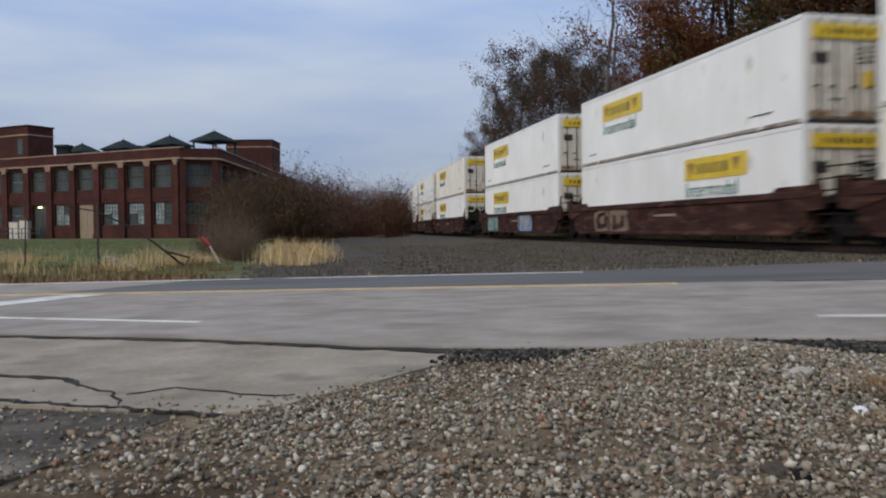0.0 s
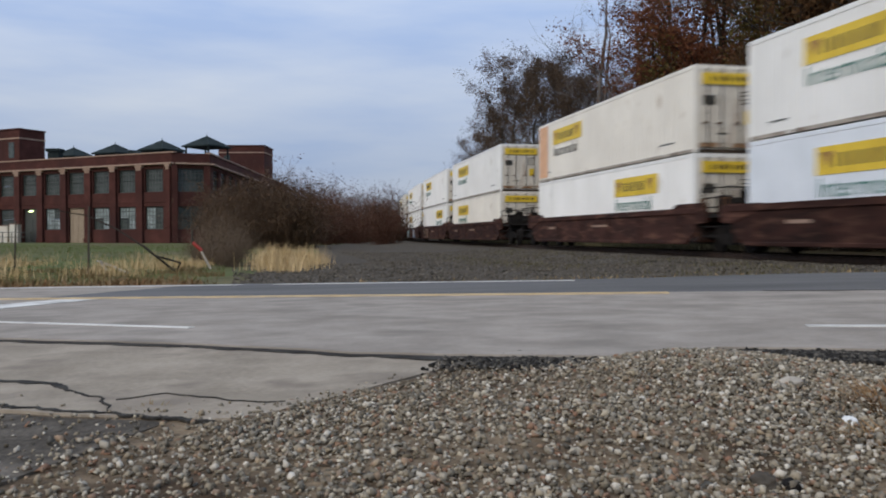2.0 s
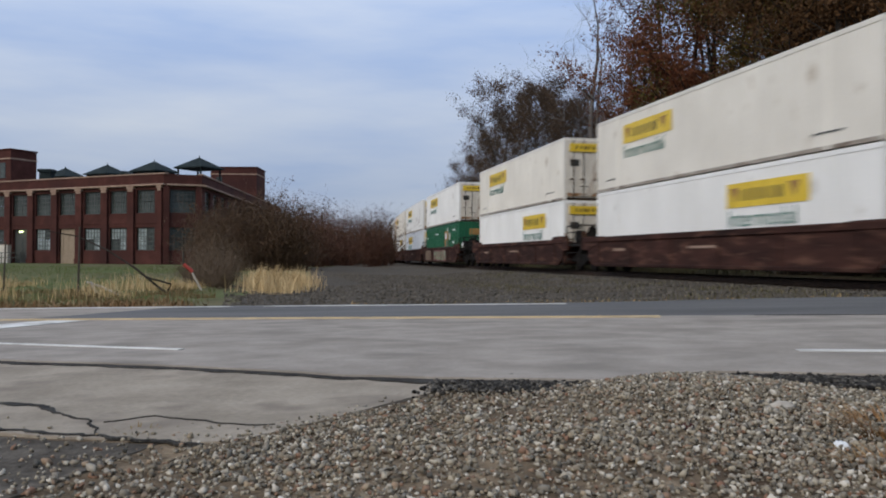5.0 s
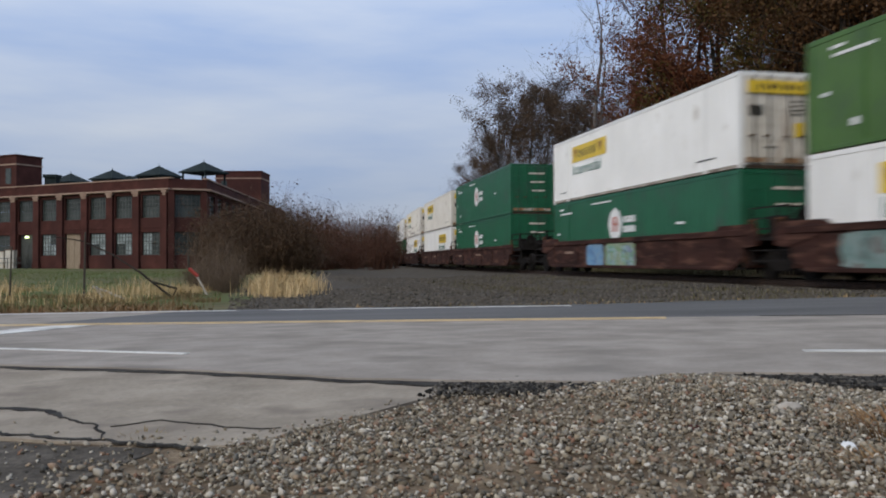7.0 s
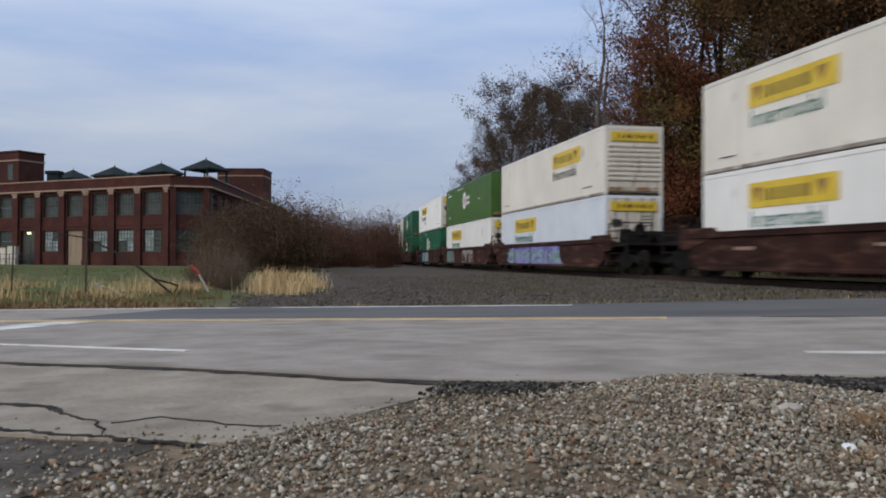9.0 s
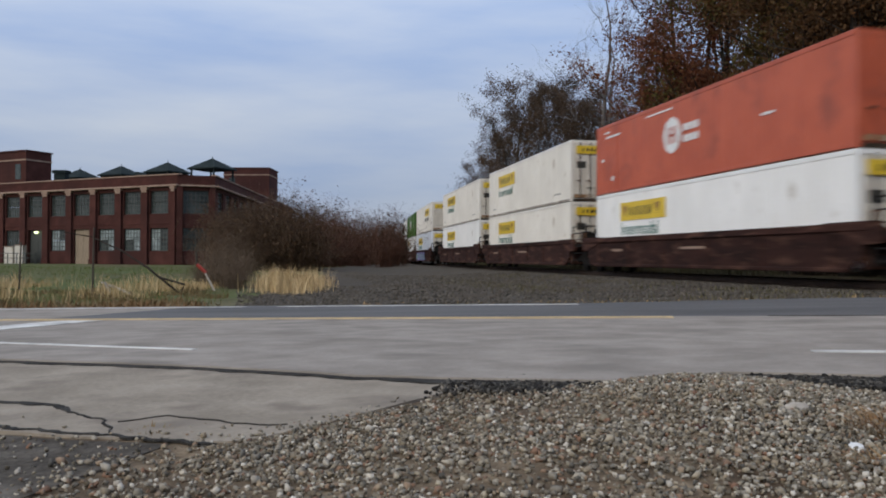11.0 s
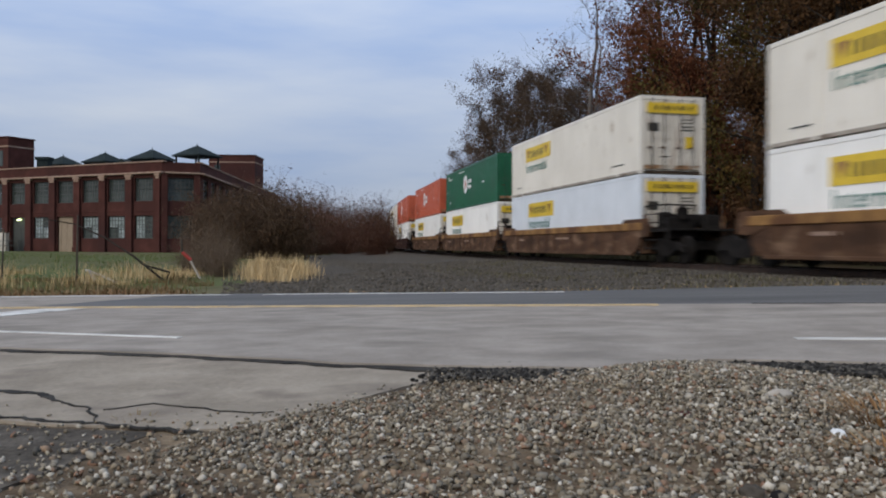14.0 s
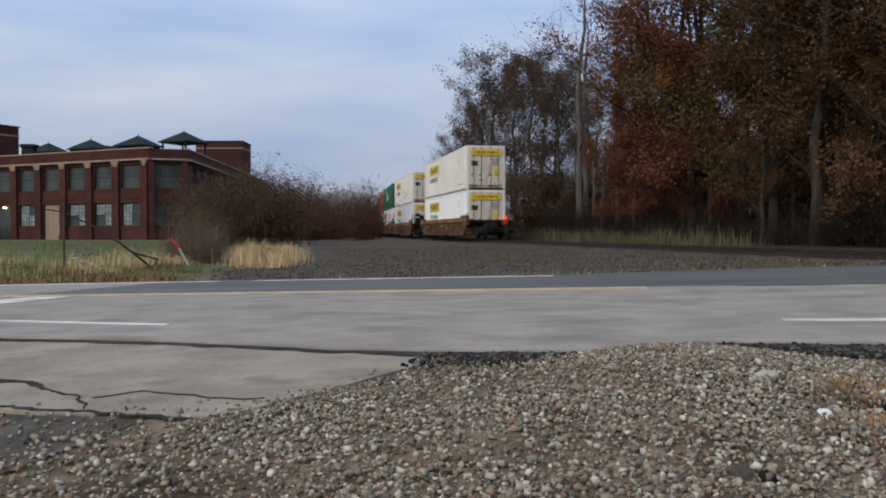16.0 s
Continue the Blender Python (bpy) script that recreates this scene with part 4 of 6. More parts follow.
WAGON = {
    "brown": ("wagon", "wagon", "weathered brown well wagon of the container train", False, ()),
    "raised": ("wagon", "wagon", "weathered brown well wagon with raised end panels", True, ()),
    "blue": ("wagon", "wagon", "brown well wagon with blue and mint graffiti", True, ((1.6, 3.4, "spray_blue", "spray_blue"), (-1.4, 1.5, "spray_green", "spray_mint"))),
    "pale": ("wagon", "wagon", "brown well wagon with teal and grubby white graffiti", True, ((3.6, 6.6, "spray_teal", "spray_teal"), (-3.6, 0.2, "spray_white", "wagon"))),
    "hazy": ("wagon", "wagon", "brown well wagon with pale blue graffiti", True, ((3.6, 6.4, "spray_teal", "spray_mint"), (-4.0, -1.2, "spray_blue", "spray_white"))),
    "tan": ("wagon", "wagon", "brown well wagon with a faded tan tag", True, ((2.6, 6.0, "spray_tan", "wagon"),)),
    "green": ("wagon", "wagon", "brown well wagon with tan, pink and green graffiti", True, ((4.0, 7.2, "spray_tan", "spray_tan"), (-3.6, 2.4, "spray_pink", "spray_green"))),
    "purple": ("wagon", "wagon", "brown well wagon with purple and mint graffiti", True, ((-3.3, 5.8, "spray_purple", "spray_mint"),)),
    "ochre": ("wagon_tan", "chord", "rusty well wagon with a faded ochre top chord", True, ()),
}
made_boxes, made_wagons, RIDERS = {}, {}, []
for rear, top, bottom, wagon, place in UNITS:
    for kind, level in ((bottom, 0.36), (top, 0.36 + CH + 0.02)):
        if kind in made_boxes:
            ob = copy_thing(made_boxes[kind], Matrix())
        else:
            paint, label, more = KIND[kind]
            ob = made_boxes[kind] = build_container(paint, label, **more)
        RIDERS.append((ob, rear + CL / 2, level))
    key = (wagon, place)
    if key in made_wagons:
        ob = copy_thing(made_wagons[key], Matrix())
    else:
        paint, chord, label, raised, gr = WAGON[wagon]
        ob = made_wagons[key] = build_wagon(paint, chord, label, raised, True, place in "FE", gr, brake=place != "E")
    if place == "E":                # the device that marks the train's end
        box_ = part("marker_housing", boxes((0.62, 0.98, -9.98, -9.72, 0.98, 1.3), (0.74, 0.86, -9.9, -9.3, 0.9, 1.0), bevel=0.02), M["red_paint"], ob, "red end-of-train housing")
        bm = bmesh.new()
        bmesh.ops.create_cone(bm, cap_ends=True, segments=24, radius1=0.1, radius2=0.085, depth=0.2, matrix=Matrix.Translation((0.8, -9.85, 1.43)))
        part("marker_lamp", bm, M["marker_red"], box_, "lit red marker lamp")
        part("coupler", boxes((-0.1, 0.1, -10.35, -9.6, 0.78, 0.98), (-0.19, 0.19, -10.55, -10.3, 0.7, 1.05), bevel=0.03), M["black"], ob)
    RIDERS.append((ob, rear + CL / 2, 0.0))


def motions():
    """The train runs away along the track at one speed."""
    for ob, mid, level in RIDERS:
        rows = []
        for i in range(17):
            s = mid + SPEED * (i - 8)
            a, b = track(s - 6.5), track(s + 6.5)
            th = math.atan2(a[0] - b[0], b[1] - a[1])
            rows.append((float(i), pose((a[0] + b[0]) / 2, (a[1] + b[1]) / 2, RAIL_Z + level, 0, 0, math.degrees(th))))
        walk(ob, rows)


# ---- the brick factory beyond the field ----
FA, FE, FN = np.array((-34.0, 100.0)), np.array((-0.9037, 0.4283)), np.array((0.4283, 0.9037))
FZ = -0.2


def wall_frame(origin, along, z=0.0):
    """Local x along the wall, local y into the building, z up."""
    ax = Vector((along[0], along[1], 0)).normalized()
    inward = Vector((0, 0, 1)).cross(ax)
    m = Matrix.Identity(4)
    m.col[0][:3], m.col[1][:3], m.col[2][:3], m.col[3][:3] = ax, inward, (0, 0, 1), (origin[0], origin[1], z)
    return m


def build_window(name, w, z0, z1, glass, cols, rows, parent, m, lit_rows=0):
    win = part(name, boxes((-w / 2 - 0.12, w / 2 + 0.12, 0.05, 0.25, z0 - 0.16, z0), bevel=0.02), M["stone"], parent, "steel-sash factory window with a stone sill")
    win.matrix_basis = m
    part("frame", boxes((-w / 2, -w / 2 + 0.1, 0.24, 0.36, z0, z1), (w / 2 - 0.1, w / 2, 0.24, 0.36, z0, z1), (-w / 2 + 0.1, w / 2 - 0.1, 0.24, 0.36, z0, z0 + 0.1), (-w / 2 + 0.1, w / 2 - 0.1, 0.24, 0.36, z1 - 0.12, z1)), M["sash"], win)
    bm = bmesh.new()
    for i in range(1, cols):
        x = -w / 2 + w * i / cols
        k = 0.07 if cols >= 4 and i * 2 == cols else 0.035
        box(bm, x - k, x + k, 0.27, 0.34, z0 + 0.1, z1 - 0.12)
    for j in range(1, rows):
        z = z0 + (z1 - z0) * j / rows
        box(bm, -w / 2 + 0.1, w / 2 - 0.1, 0.28, 0.33, z - 0.035, z + 0.035)
    part("sash", bm, M["sash"], win)
    for i in range(2):
        for j in range(2):
            xa, xb = -w / 2 + w * i / 2, -w / 2 + w * (i + 1) / 2
            za, zb = z0 + (z1 - z0) * j / 2, z0 + (z1 - z0) * (j + 1) / 2
            pale = glass == "bright_glass" and random.random() < 0.7
            part("pane", boxes((xa + 0.02, xb - 0.02, 0.30, 0.32, za + 0.02, zb - 0.02)), M["bright_glass" if pale else "glass"], win)
    return win


def build_factory():
    f = tagged(new("brick_factory"), "old two-storey red brick factory with large steel windows", "building")
    front = wall_frame(FA, FE)          # local x runs away to the far end
    bay, first, nb = 4.5, 2.86, 12
    ww, lo, hi = 3.0, (1.8, 4.62), (6.4, 9.25)
    top, cornice = 11.1, 9.8

    def wall(name, m, spans, length, y0=0.0, thick=0.5, ztop=top):
        """A wall with real openings: spans are (x0, x1, z0, z1)."""
        xs = sorted({0.0, length, *[a for s in spans for a in s[:2]]})
        zs = sorted({FZ, ztop, *[a for s in spans for a in s[2:]]})
        bm = bmesh.new()
        for xa, xb in zip(xs, xs[1:]):
            run = None
            for za, zb in zip(zs, zs[1:]):
                cx, cz = (xa + xb) / 2, (za + zb) / 2
                hole = any(s[0] < cx < s[1] and s[2] < cz < s[3] for s in spans)
                if hole:
                    if run:
                        box(bm, xa, xb, y0, y0 + thick, *run)
                    run = None
                else:
                    run = (run[0], zb) if run else (za, zb)
            if run:
                box(bm, xa, xb, y0, y0 + thick, *run)
        ob = part(name, bm, M["brick"], f)
        ob.matrix_basis = m
        return ob
    spans = []
    for i in range(nb):
        c = first + bay * i
        spans.append((c - ww / 2, c + ww / 2, *hi))
        spans.append((c - ww / 2, c + ww / 2, FZ if i in (3, 5) else lo[0], lo[1]))
    # the frame's y axis must point into the building
    flip = front.copy()
    if (Vector((FN[0], FN[1], 0))).dot(flip.col[1].to_3d()) < 0:
        flip.col[1] = -flip.col[1]
    front = flip
    length = first + bay * nb
    wall("front_wall", front, spans, length)
    for i in range(nb):
        c = first + bay * i
        m = front @ Matrix.Translation((c, 0, 0))
        build_window("window", ww, *hi, "glass", 6, 5, f, m)
        if i == 3:
            d = part("boarded_door", boxes((-ww / 2, ww / 2, 0.25, 0.33, FZ, lo[1]), *[(-ww / 2 + 0.5 + k, -ww / 2 + 0.56 + k, 0.22, 0.25, FZ, lo[1]) for k in (0.0, 1.0, 2.0, 3.0)]), M["board"], f, "doorway boarded up with pale plywood")
            d.matrix_basis = m
        elif i == 5:
            d = part("entrance", boxes((-ww / 2, ww / 2, 0.42, 0.49, FZ, lo[1]), (-0.06, 0.06, 0.38, 0.42, FZ, 3.2), (-ww / 2, ww / 2, 0.38, 0.42, 3.2, 3.34)), M["sash"], f, "dark recessed entrance")
            d.matrix_basis = m
            lamp = part("entrance_lamp", boxes((-0.3, 0.3, 0.02, 0.3, 4.2, 4.42), bevel=0.06), M["lamp"], f, "lit lamp over the entrance")
            lamp.matrix_basis = m
        else:
            build_window("window", ww, *lo, "bright_glass" if i in (0, 1, 2, 4) else "glass", 6, 5, f, m)
    for i in range(nb + 1):
        c = first + bay * (i - 0.5)
        x0, x1 = (c - 0.55, c + 0.55) if i else (0.0, 0.75)
        p = part("pier", boxes((x0, x1, -0.32, 0.0, FZ, cornice - 0.25), (x0 - 0.08, x1 + 0.08, -0.38, 0.0, FZ, 0.7), bevel=0.02), M["brick"], f)
        p.matrix_basis = front
        q = part("capital", boxes((x0 + 0.12, x1 - 0.12, -0.38, 0.0, cornice - 0.75, cornice - 0.4), (x0 - 0.04, x1 + 0.04, -0.44, 0.0, cornice - 0.4, cornice - 0.1), bevel=0.03), M["stone"], f, "stone capital")
        q.matrix_basis = front
    for nm, z0, z1, out, mat in (("cornice", cornice - 0.1, cornice + 0.12, 0.5, "stone"), ("band", 5.1, 5.3, 0.06, "brick"), ("coping", top, top + 0.16, 0.1, "stone")):
        q = part(nm, boxes((-0.4, length, -out, 0.52, z0, z1) if nm != "cornice" else (-0.4, length, -out, -0.003, z0, z1), bevel=0.02), M[mat], f)
        q.matrix_basis = front
    # the canted corner bay and the long side
    C = np.array((-29.8, 101.7))
    cant = wall_frame(C, FA - C)
    ln = float(np.linalg.norm(FA - C))
    if cant.col[1].to_3d().y < 0:
        cant.col[1] = -cant.col[1]
    wall("corner_wall", cant, [(0.75, ln - 0.75, *hi), (0.75, ln - 0.75, *lo)], ln, 0.0)
    for zz, g in ((hi, "glass"), (lo, "glass")):
        build_window("window", ln - 1.5, *zz, g, 6, 5, f, cant @ Matrix.Translation((ln / 2, 0, 0)))
    q = part("cornice", boxes((0.0, ln - 0.4, -0.45, -0.003, cornice - 0.1, cornice + 0.12), bevel=0.02), M["stone"], f)
    q.matrix_basis = cant
    for x in (0.0, ln - 0.7):
        q = part("pier", boxes((x, x + 0.7, -0.3, 0.0, FZ, cornice - 0.1), bevel=0.02), M["brick"], f)
        q.matrix_basis = cant
    E = np.array((-33.4, 168.0))
    side = wall_frame(C, E - C)
    if side.col[1].to_3d().x > 0:
        side.col[1] = -side.col[1]
    sl = float(np.linalg.norm(E - C))
    sp = [(3.0 + 4.6 * i - 1.5, 3.0 + 4.6 * i + 1.5, a, b) for i in range(14) for a, b in (lo, hi)]
    wall("side_wall", side, sp, sl)
    for i in range(14):
        for zz in (lo, hi):
            build_window("window", 3.0, *zz, "glass", 4, 5, f, side @ Matrix.Translation((3.0 + 4.6 * i, 0, 0)))
    for nm, z0, z1, out in (("cornice", cornice - 0.1, cornice + 0.12, 0.5), ("coping", top, top + 0.16, 0.12)):
        q = part(nm, boxes((0.0, sl, -out, -0.003 if nm == "cornice" else 0.52, z0, z1)), M["stone"], f)
        q.matrix_basis = side
    # roof slab
    B = FA + FE * length
    bm = bmesh.new()
    prism(bm, [tuple(FA + FN * 0.6), tuple(C + np.array((-0.8, 0.6))), tuple(E + np.array((-0.8, 0))), tuple(B + FN * 40), tuple(B + FN * 0.6)], "z", 9.9, 10.1)
    part("roof", bm, M["flat_roof"], f)
    back = part("back_wall", boxes((0, float(np.linalg.norm(B + FN * 40 - E)), 0, 0.5, FZ, top)), M["brick"], f)
    back.matrix_basis = wall_frame(E + np.array((-1.0, 0.2)), B + FN * 40 - E)

    # towers
    def tower(m, w, d, low, h):
        """Stands over the roof; local x runs along its front, away from the visible corner."""
        t = part("stair_tower", boxes((0, w, 0, d, low, h)), M["brick"], f, "square brick stair tower above the roof")
        t.matrix_basis = m
        part("coping", boxes((-0.14, w + 0.14, -0.14, d + 0.14, h, h + 0.2), bevel=0.03), M["brick"], t)
        z = h - 1.25
        part("string_course", boxes((-0.09, w + 0.09, -0.09, -0.003, z, z + 0.2), (-0.09, -0.003, 0.0, d + 0.09, z, z + 0.2), (w + 0.003, w + 0.09, 0.0, d + 0.09, z, z + 0.2)), M["stone"], t)
        part("tower_window", boxes((1.0, 2.1, -0.06, -0.003, h - 3.8, h - 1.7)), M["glass"], t)
    tower(front @ Matrix.Translation((27.3, -0.04, 0)), 10.0, 4.0, top - 0.4, 15.45)
    tower(Matrix.Translation((-42.1, 149.0, 0)), 8.3, 7.0, 10.0, 17.2)
    # pyramid roofs over the flat roof, the first an open shelter on posts
    for k, (px, py) in enumerate(((-35.0, 118.0), (-43.2, 123.0), (-52.2, 127.9), (-61.0, 132.9))):
        w, d, z0, z1 = 2.55, 2.4, 13.75, 15.3
        bm = bmesh.new()
        ring = [bm.verts.new((sx * w, sy * d, z0)) for sx, sy in ((-1, -1), (1, -1), (1, 1), (-1, 1))]
        low = [bm.verts.new((sx * w, sy * d, z0 - 0.16)) for sx, sy in ((-1, -1), (1, -1), (1, 1), (-1, 1))]
        peak = bm.verts.new((0, 0, z1))
        for i in range(4):
            bm.faces.new((ring[i], ring[(i + 1) % 4], peak))
            bm.faces.new((low[i], low[(i + 1) % 4], ring[(i + 1) % 4], ring[i]))
        bm.faces.new(low[::-1])
        hood = part("roof_monitor", bm, M["roof"], f, "dark green pyramid roof on posts above the flat roof")
        hood.matrix_basis = Matrix.Translation((px, py, 0)) @ Matrix.Rotation(math.atan2(FE[1], FE[0]), 4, "Z")
        part("finial", rod(bmesh.new(), (0, 0, z1 - 0.05), (0, 0, z1 + 0.3), 0.07, 0.02), M["roof"], hood)
        for sx in (-1, 1):
            for sy in (-1, 1):
                part("post", boxes((sx * (w - 0.5) - 0.1, sx * (w - 0.5) + 0.1, sy * (d - 0.4) - 0.1, sy * (d - 0.4) + 0.1, 10.1, z0 - 0.16)), M["roof"], hood)
        if k:
            part("monitor_base", boxes((-w + 0.6, w - 0.6, -d + 0.5, d - 0.5, 10.1, z0 - 0.2)), M["roof"], hood)
    # low pitched roof lights between the pyramids, and a vent
    for px, py, h in ((-47.5, 125.6, 13.6), (-56.5, 130.6, 13.3)):
        sk = part("roof_light", prism(bmesh.new(), [(-2.6, 10.1), (2.6, 10.1), (2.6, 12.6), (0.3, h + 0.4), (-2.6, 12.6)], "y", -1.6, 1.6), M["roof"], f, "dark pitched roof light")
        sk.matrix_basis = Matrix.Translation((px, py, 0)) @ Matrix.Rotation(math.atan2(FE[1], FE[0]), 4, "Z")
    part("roof_vent", boxes((-62.4, -60.6, 127.0, 128.4, 10.1, 14.0), (-62.6, -60.4, 126.8, 128.6, 14.0, 14.5), bevel=0.05), M["roof"], f, "dark roof vent box")
    # guard rail by the entrance
    bm = bmesh.new()
    for i in range(8):
        box(bm, 20 + i * 1.8, 20.07 + i * 1.8, -4.05, -3.95, FZ, 1.5)
    for z in (0.8, 1.42):
        box(bm, 20, 32.7, -4.03, -3.97, z, z + 0.08)
    q = part("guard_rail", bm, M["sash"], f)
    q.matrix_basis = front
    return f


build_factory()
for px, py, w, h in ((-57.9, 109.0, 0.55, 2.5), (-59.7, 109.8, 0.6, 2.3)):
    bx = tagged(new("pale_cabinet"), "pale metal cabinet beside the factory entrance", "cabinet")
    part("body", boxes((-w, w, -0.5, 0.5, FZ, h), bevel=0.05), M["grime"], bx)
    part("lid", boxes((-w - 0.05, w + 0.05, -0.55, 0.55, h, h + 0.1), bevel=0.03), M["stone"], bx)
    bx.location = (px, py, 0.0)


# ---- plants ----
def tube(verts, faces, pts, radii, sides):
    n0 = len(verts)
    for i, p in enumerate(pts):
        d = (pts[min(i + 1, len(pts) - 1)] - pts[max(i - 1, 0)]).normalized()
        a = d.orthogonal().normalized()
        b = d.cross(a)
        for k in range(sides):
            t = 2 * math.pi * k / sides
            verts.append(p + (a * math.cos(t) + b * math.sin(t)) * radii[i])
    for i in range(len(pts) - 1):
        for k in range(sides):
            k2 = (k + 1) % sides
            faces.append((n0 + i * sides + k, n0 + i * sides + k2, n0 + (i + 1) * sides + k2, n0 + (i + 1) * sides + k))


def quads(centres, size, rng, flat=0.0, long=1.0):
    """Small leaves with random turns, as vertices and faces."""
    n = len(centres)
    a = rng.normal(size=(n, 3))
    a /= np.linalg.norm(a, axis=1)[:, None]
    b = np.cross(a, rng.normal(size=(n, 3)))
    b /= np.linalg.norm(b, axis=1)[:, None]
    s = size * rng.uniform(0.6, 1.4, (n, 1))
    v = np.stack([centres - a * s * long, centres + b * s * 0.9, centres + a * s * long], 1).reshape(-1, 3)
    f = np.arange(3 * n).reshape(n, 3)
    return v, f


def fast_mesh(name, v, f, mat):
    me = bpy.data.meshes.new(name)
    k = f.shape[1]
    me.vertices.add(len(v))
    me.vertices.foreach_set("co", np.asarray(v, np.float32).ravel())
    me.loops.add(f.size)
    me.loops.foreach_set("vertex_index", f.astype(np.int32).ravel())
    me.polygons.add(len(f))
    me.polygons.foreach_set("loop_start", np.arange(0, f.size, k, dtype=np.int32))
    me.update(calc_edges=True)
    me.materials.append(mat)
    return me


def build_tree(height, spread, leaves, leaf_mat, bark, label, seed, leaf_size=0.2, low=0.3, twigs=True):
    rng = np.random.default_rng(seed)
    rnd = random.Random(seed)
    t = new("tree")
    verts, faces, tips = [], [], []
    top = height * 0.93
    trunk = [Vector((rnd.gauss(0, 0.02) * height * i / 8, rnd.gauss(0, 0.02) * height * i / 8, top * i / 8)) for i in range(9)]
    r0 = height * 0.013
    tube(verts, faces, trunk, [r0 * (1.35 if i == 0 else 1 - 0.88 * i / 8) for i in range(9)], 8)

    def limb(start, d, length, r, depth):
        pts, p, v = [start], start.copy(), d.normalized()
        k = 4 if depth < 3 else 3
        for i in range(k):
            v = (v + Vector((rnd.gauss(0, 0.16), rnd.gauss(0, 0.16), rnd.gauss(0.10, 0.12)))).normalized()
            p = p + v * length / k
            pts.append(p.copy())
        tube(verts, faces, pts, [r * (1 - 0.8 * i / k) for i in range(k + 1)], 5 if depth < 2 else 3)
        if depth >= 2:
            tips.extend(pts[1:])
        if depth < (4 if twigs else 3):
            for j in range(4 if depth < 3 else 2):
                q = pts[1 + int(rnd.random() * k)]
                w = (v + Vector((rnd.gauss(0, 0.7), rnd.gauss(0, 0.7), rnd.gauss(0.15, 0.5)))).normalized()
                limb(q, w, length * rnd.uniform(0.45, 0.68), r * 0.45, depth + 1)
    nl = 13
    for i in range(nl):
        f = low + (0.97 - low) * (i + rnd.random()) / nl
        q = trunk[0].lerp(trunk[-1], f)
        seg = min(7, int(f * 8))
        q = trunk[seg].lerp(trunk[seg + 1], f * 8 - seg)
        az = i * 2.4 + rnd.random()
        rise = rnd.uniform(0.35, 0.9)
        shape = math.sin(math.pi * min(1, max(0.08, (1 - f) / (1 - low) * 0.75 + 0.12)))
        limb(q, Vector((math.cos(az), math.sin(az), rise)), spread * (0.35 + 0.65 * shape) * rnd.uniform(0.75, 1.15), r0 * 0.42 * (1.1 - f), 1)
    v = np.array([tuple(a) for a in verts])
    part("trunk", fast_mesh("trunk", v, np.array(faces), bark), None, t)
    if leaves:
        tp = np.array([tuple(a) for a in tips])
        c = tp[rng.integers(0, len(tp), leaves)] + rng.normal(size=(leaves, 3)) * np.array((0.38, 0.38, 0.32)) * spread / 5
        v, f = quads(c, leaf_size, rng)
        part("crown", fast_mesh("crown", v, f, leaf_mat), None, t)
    return tagged(t, label, "tree", "trees beyond the track")


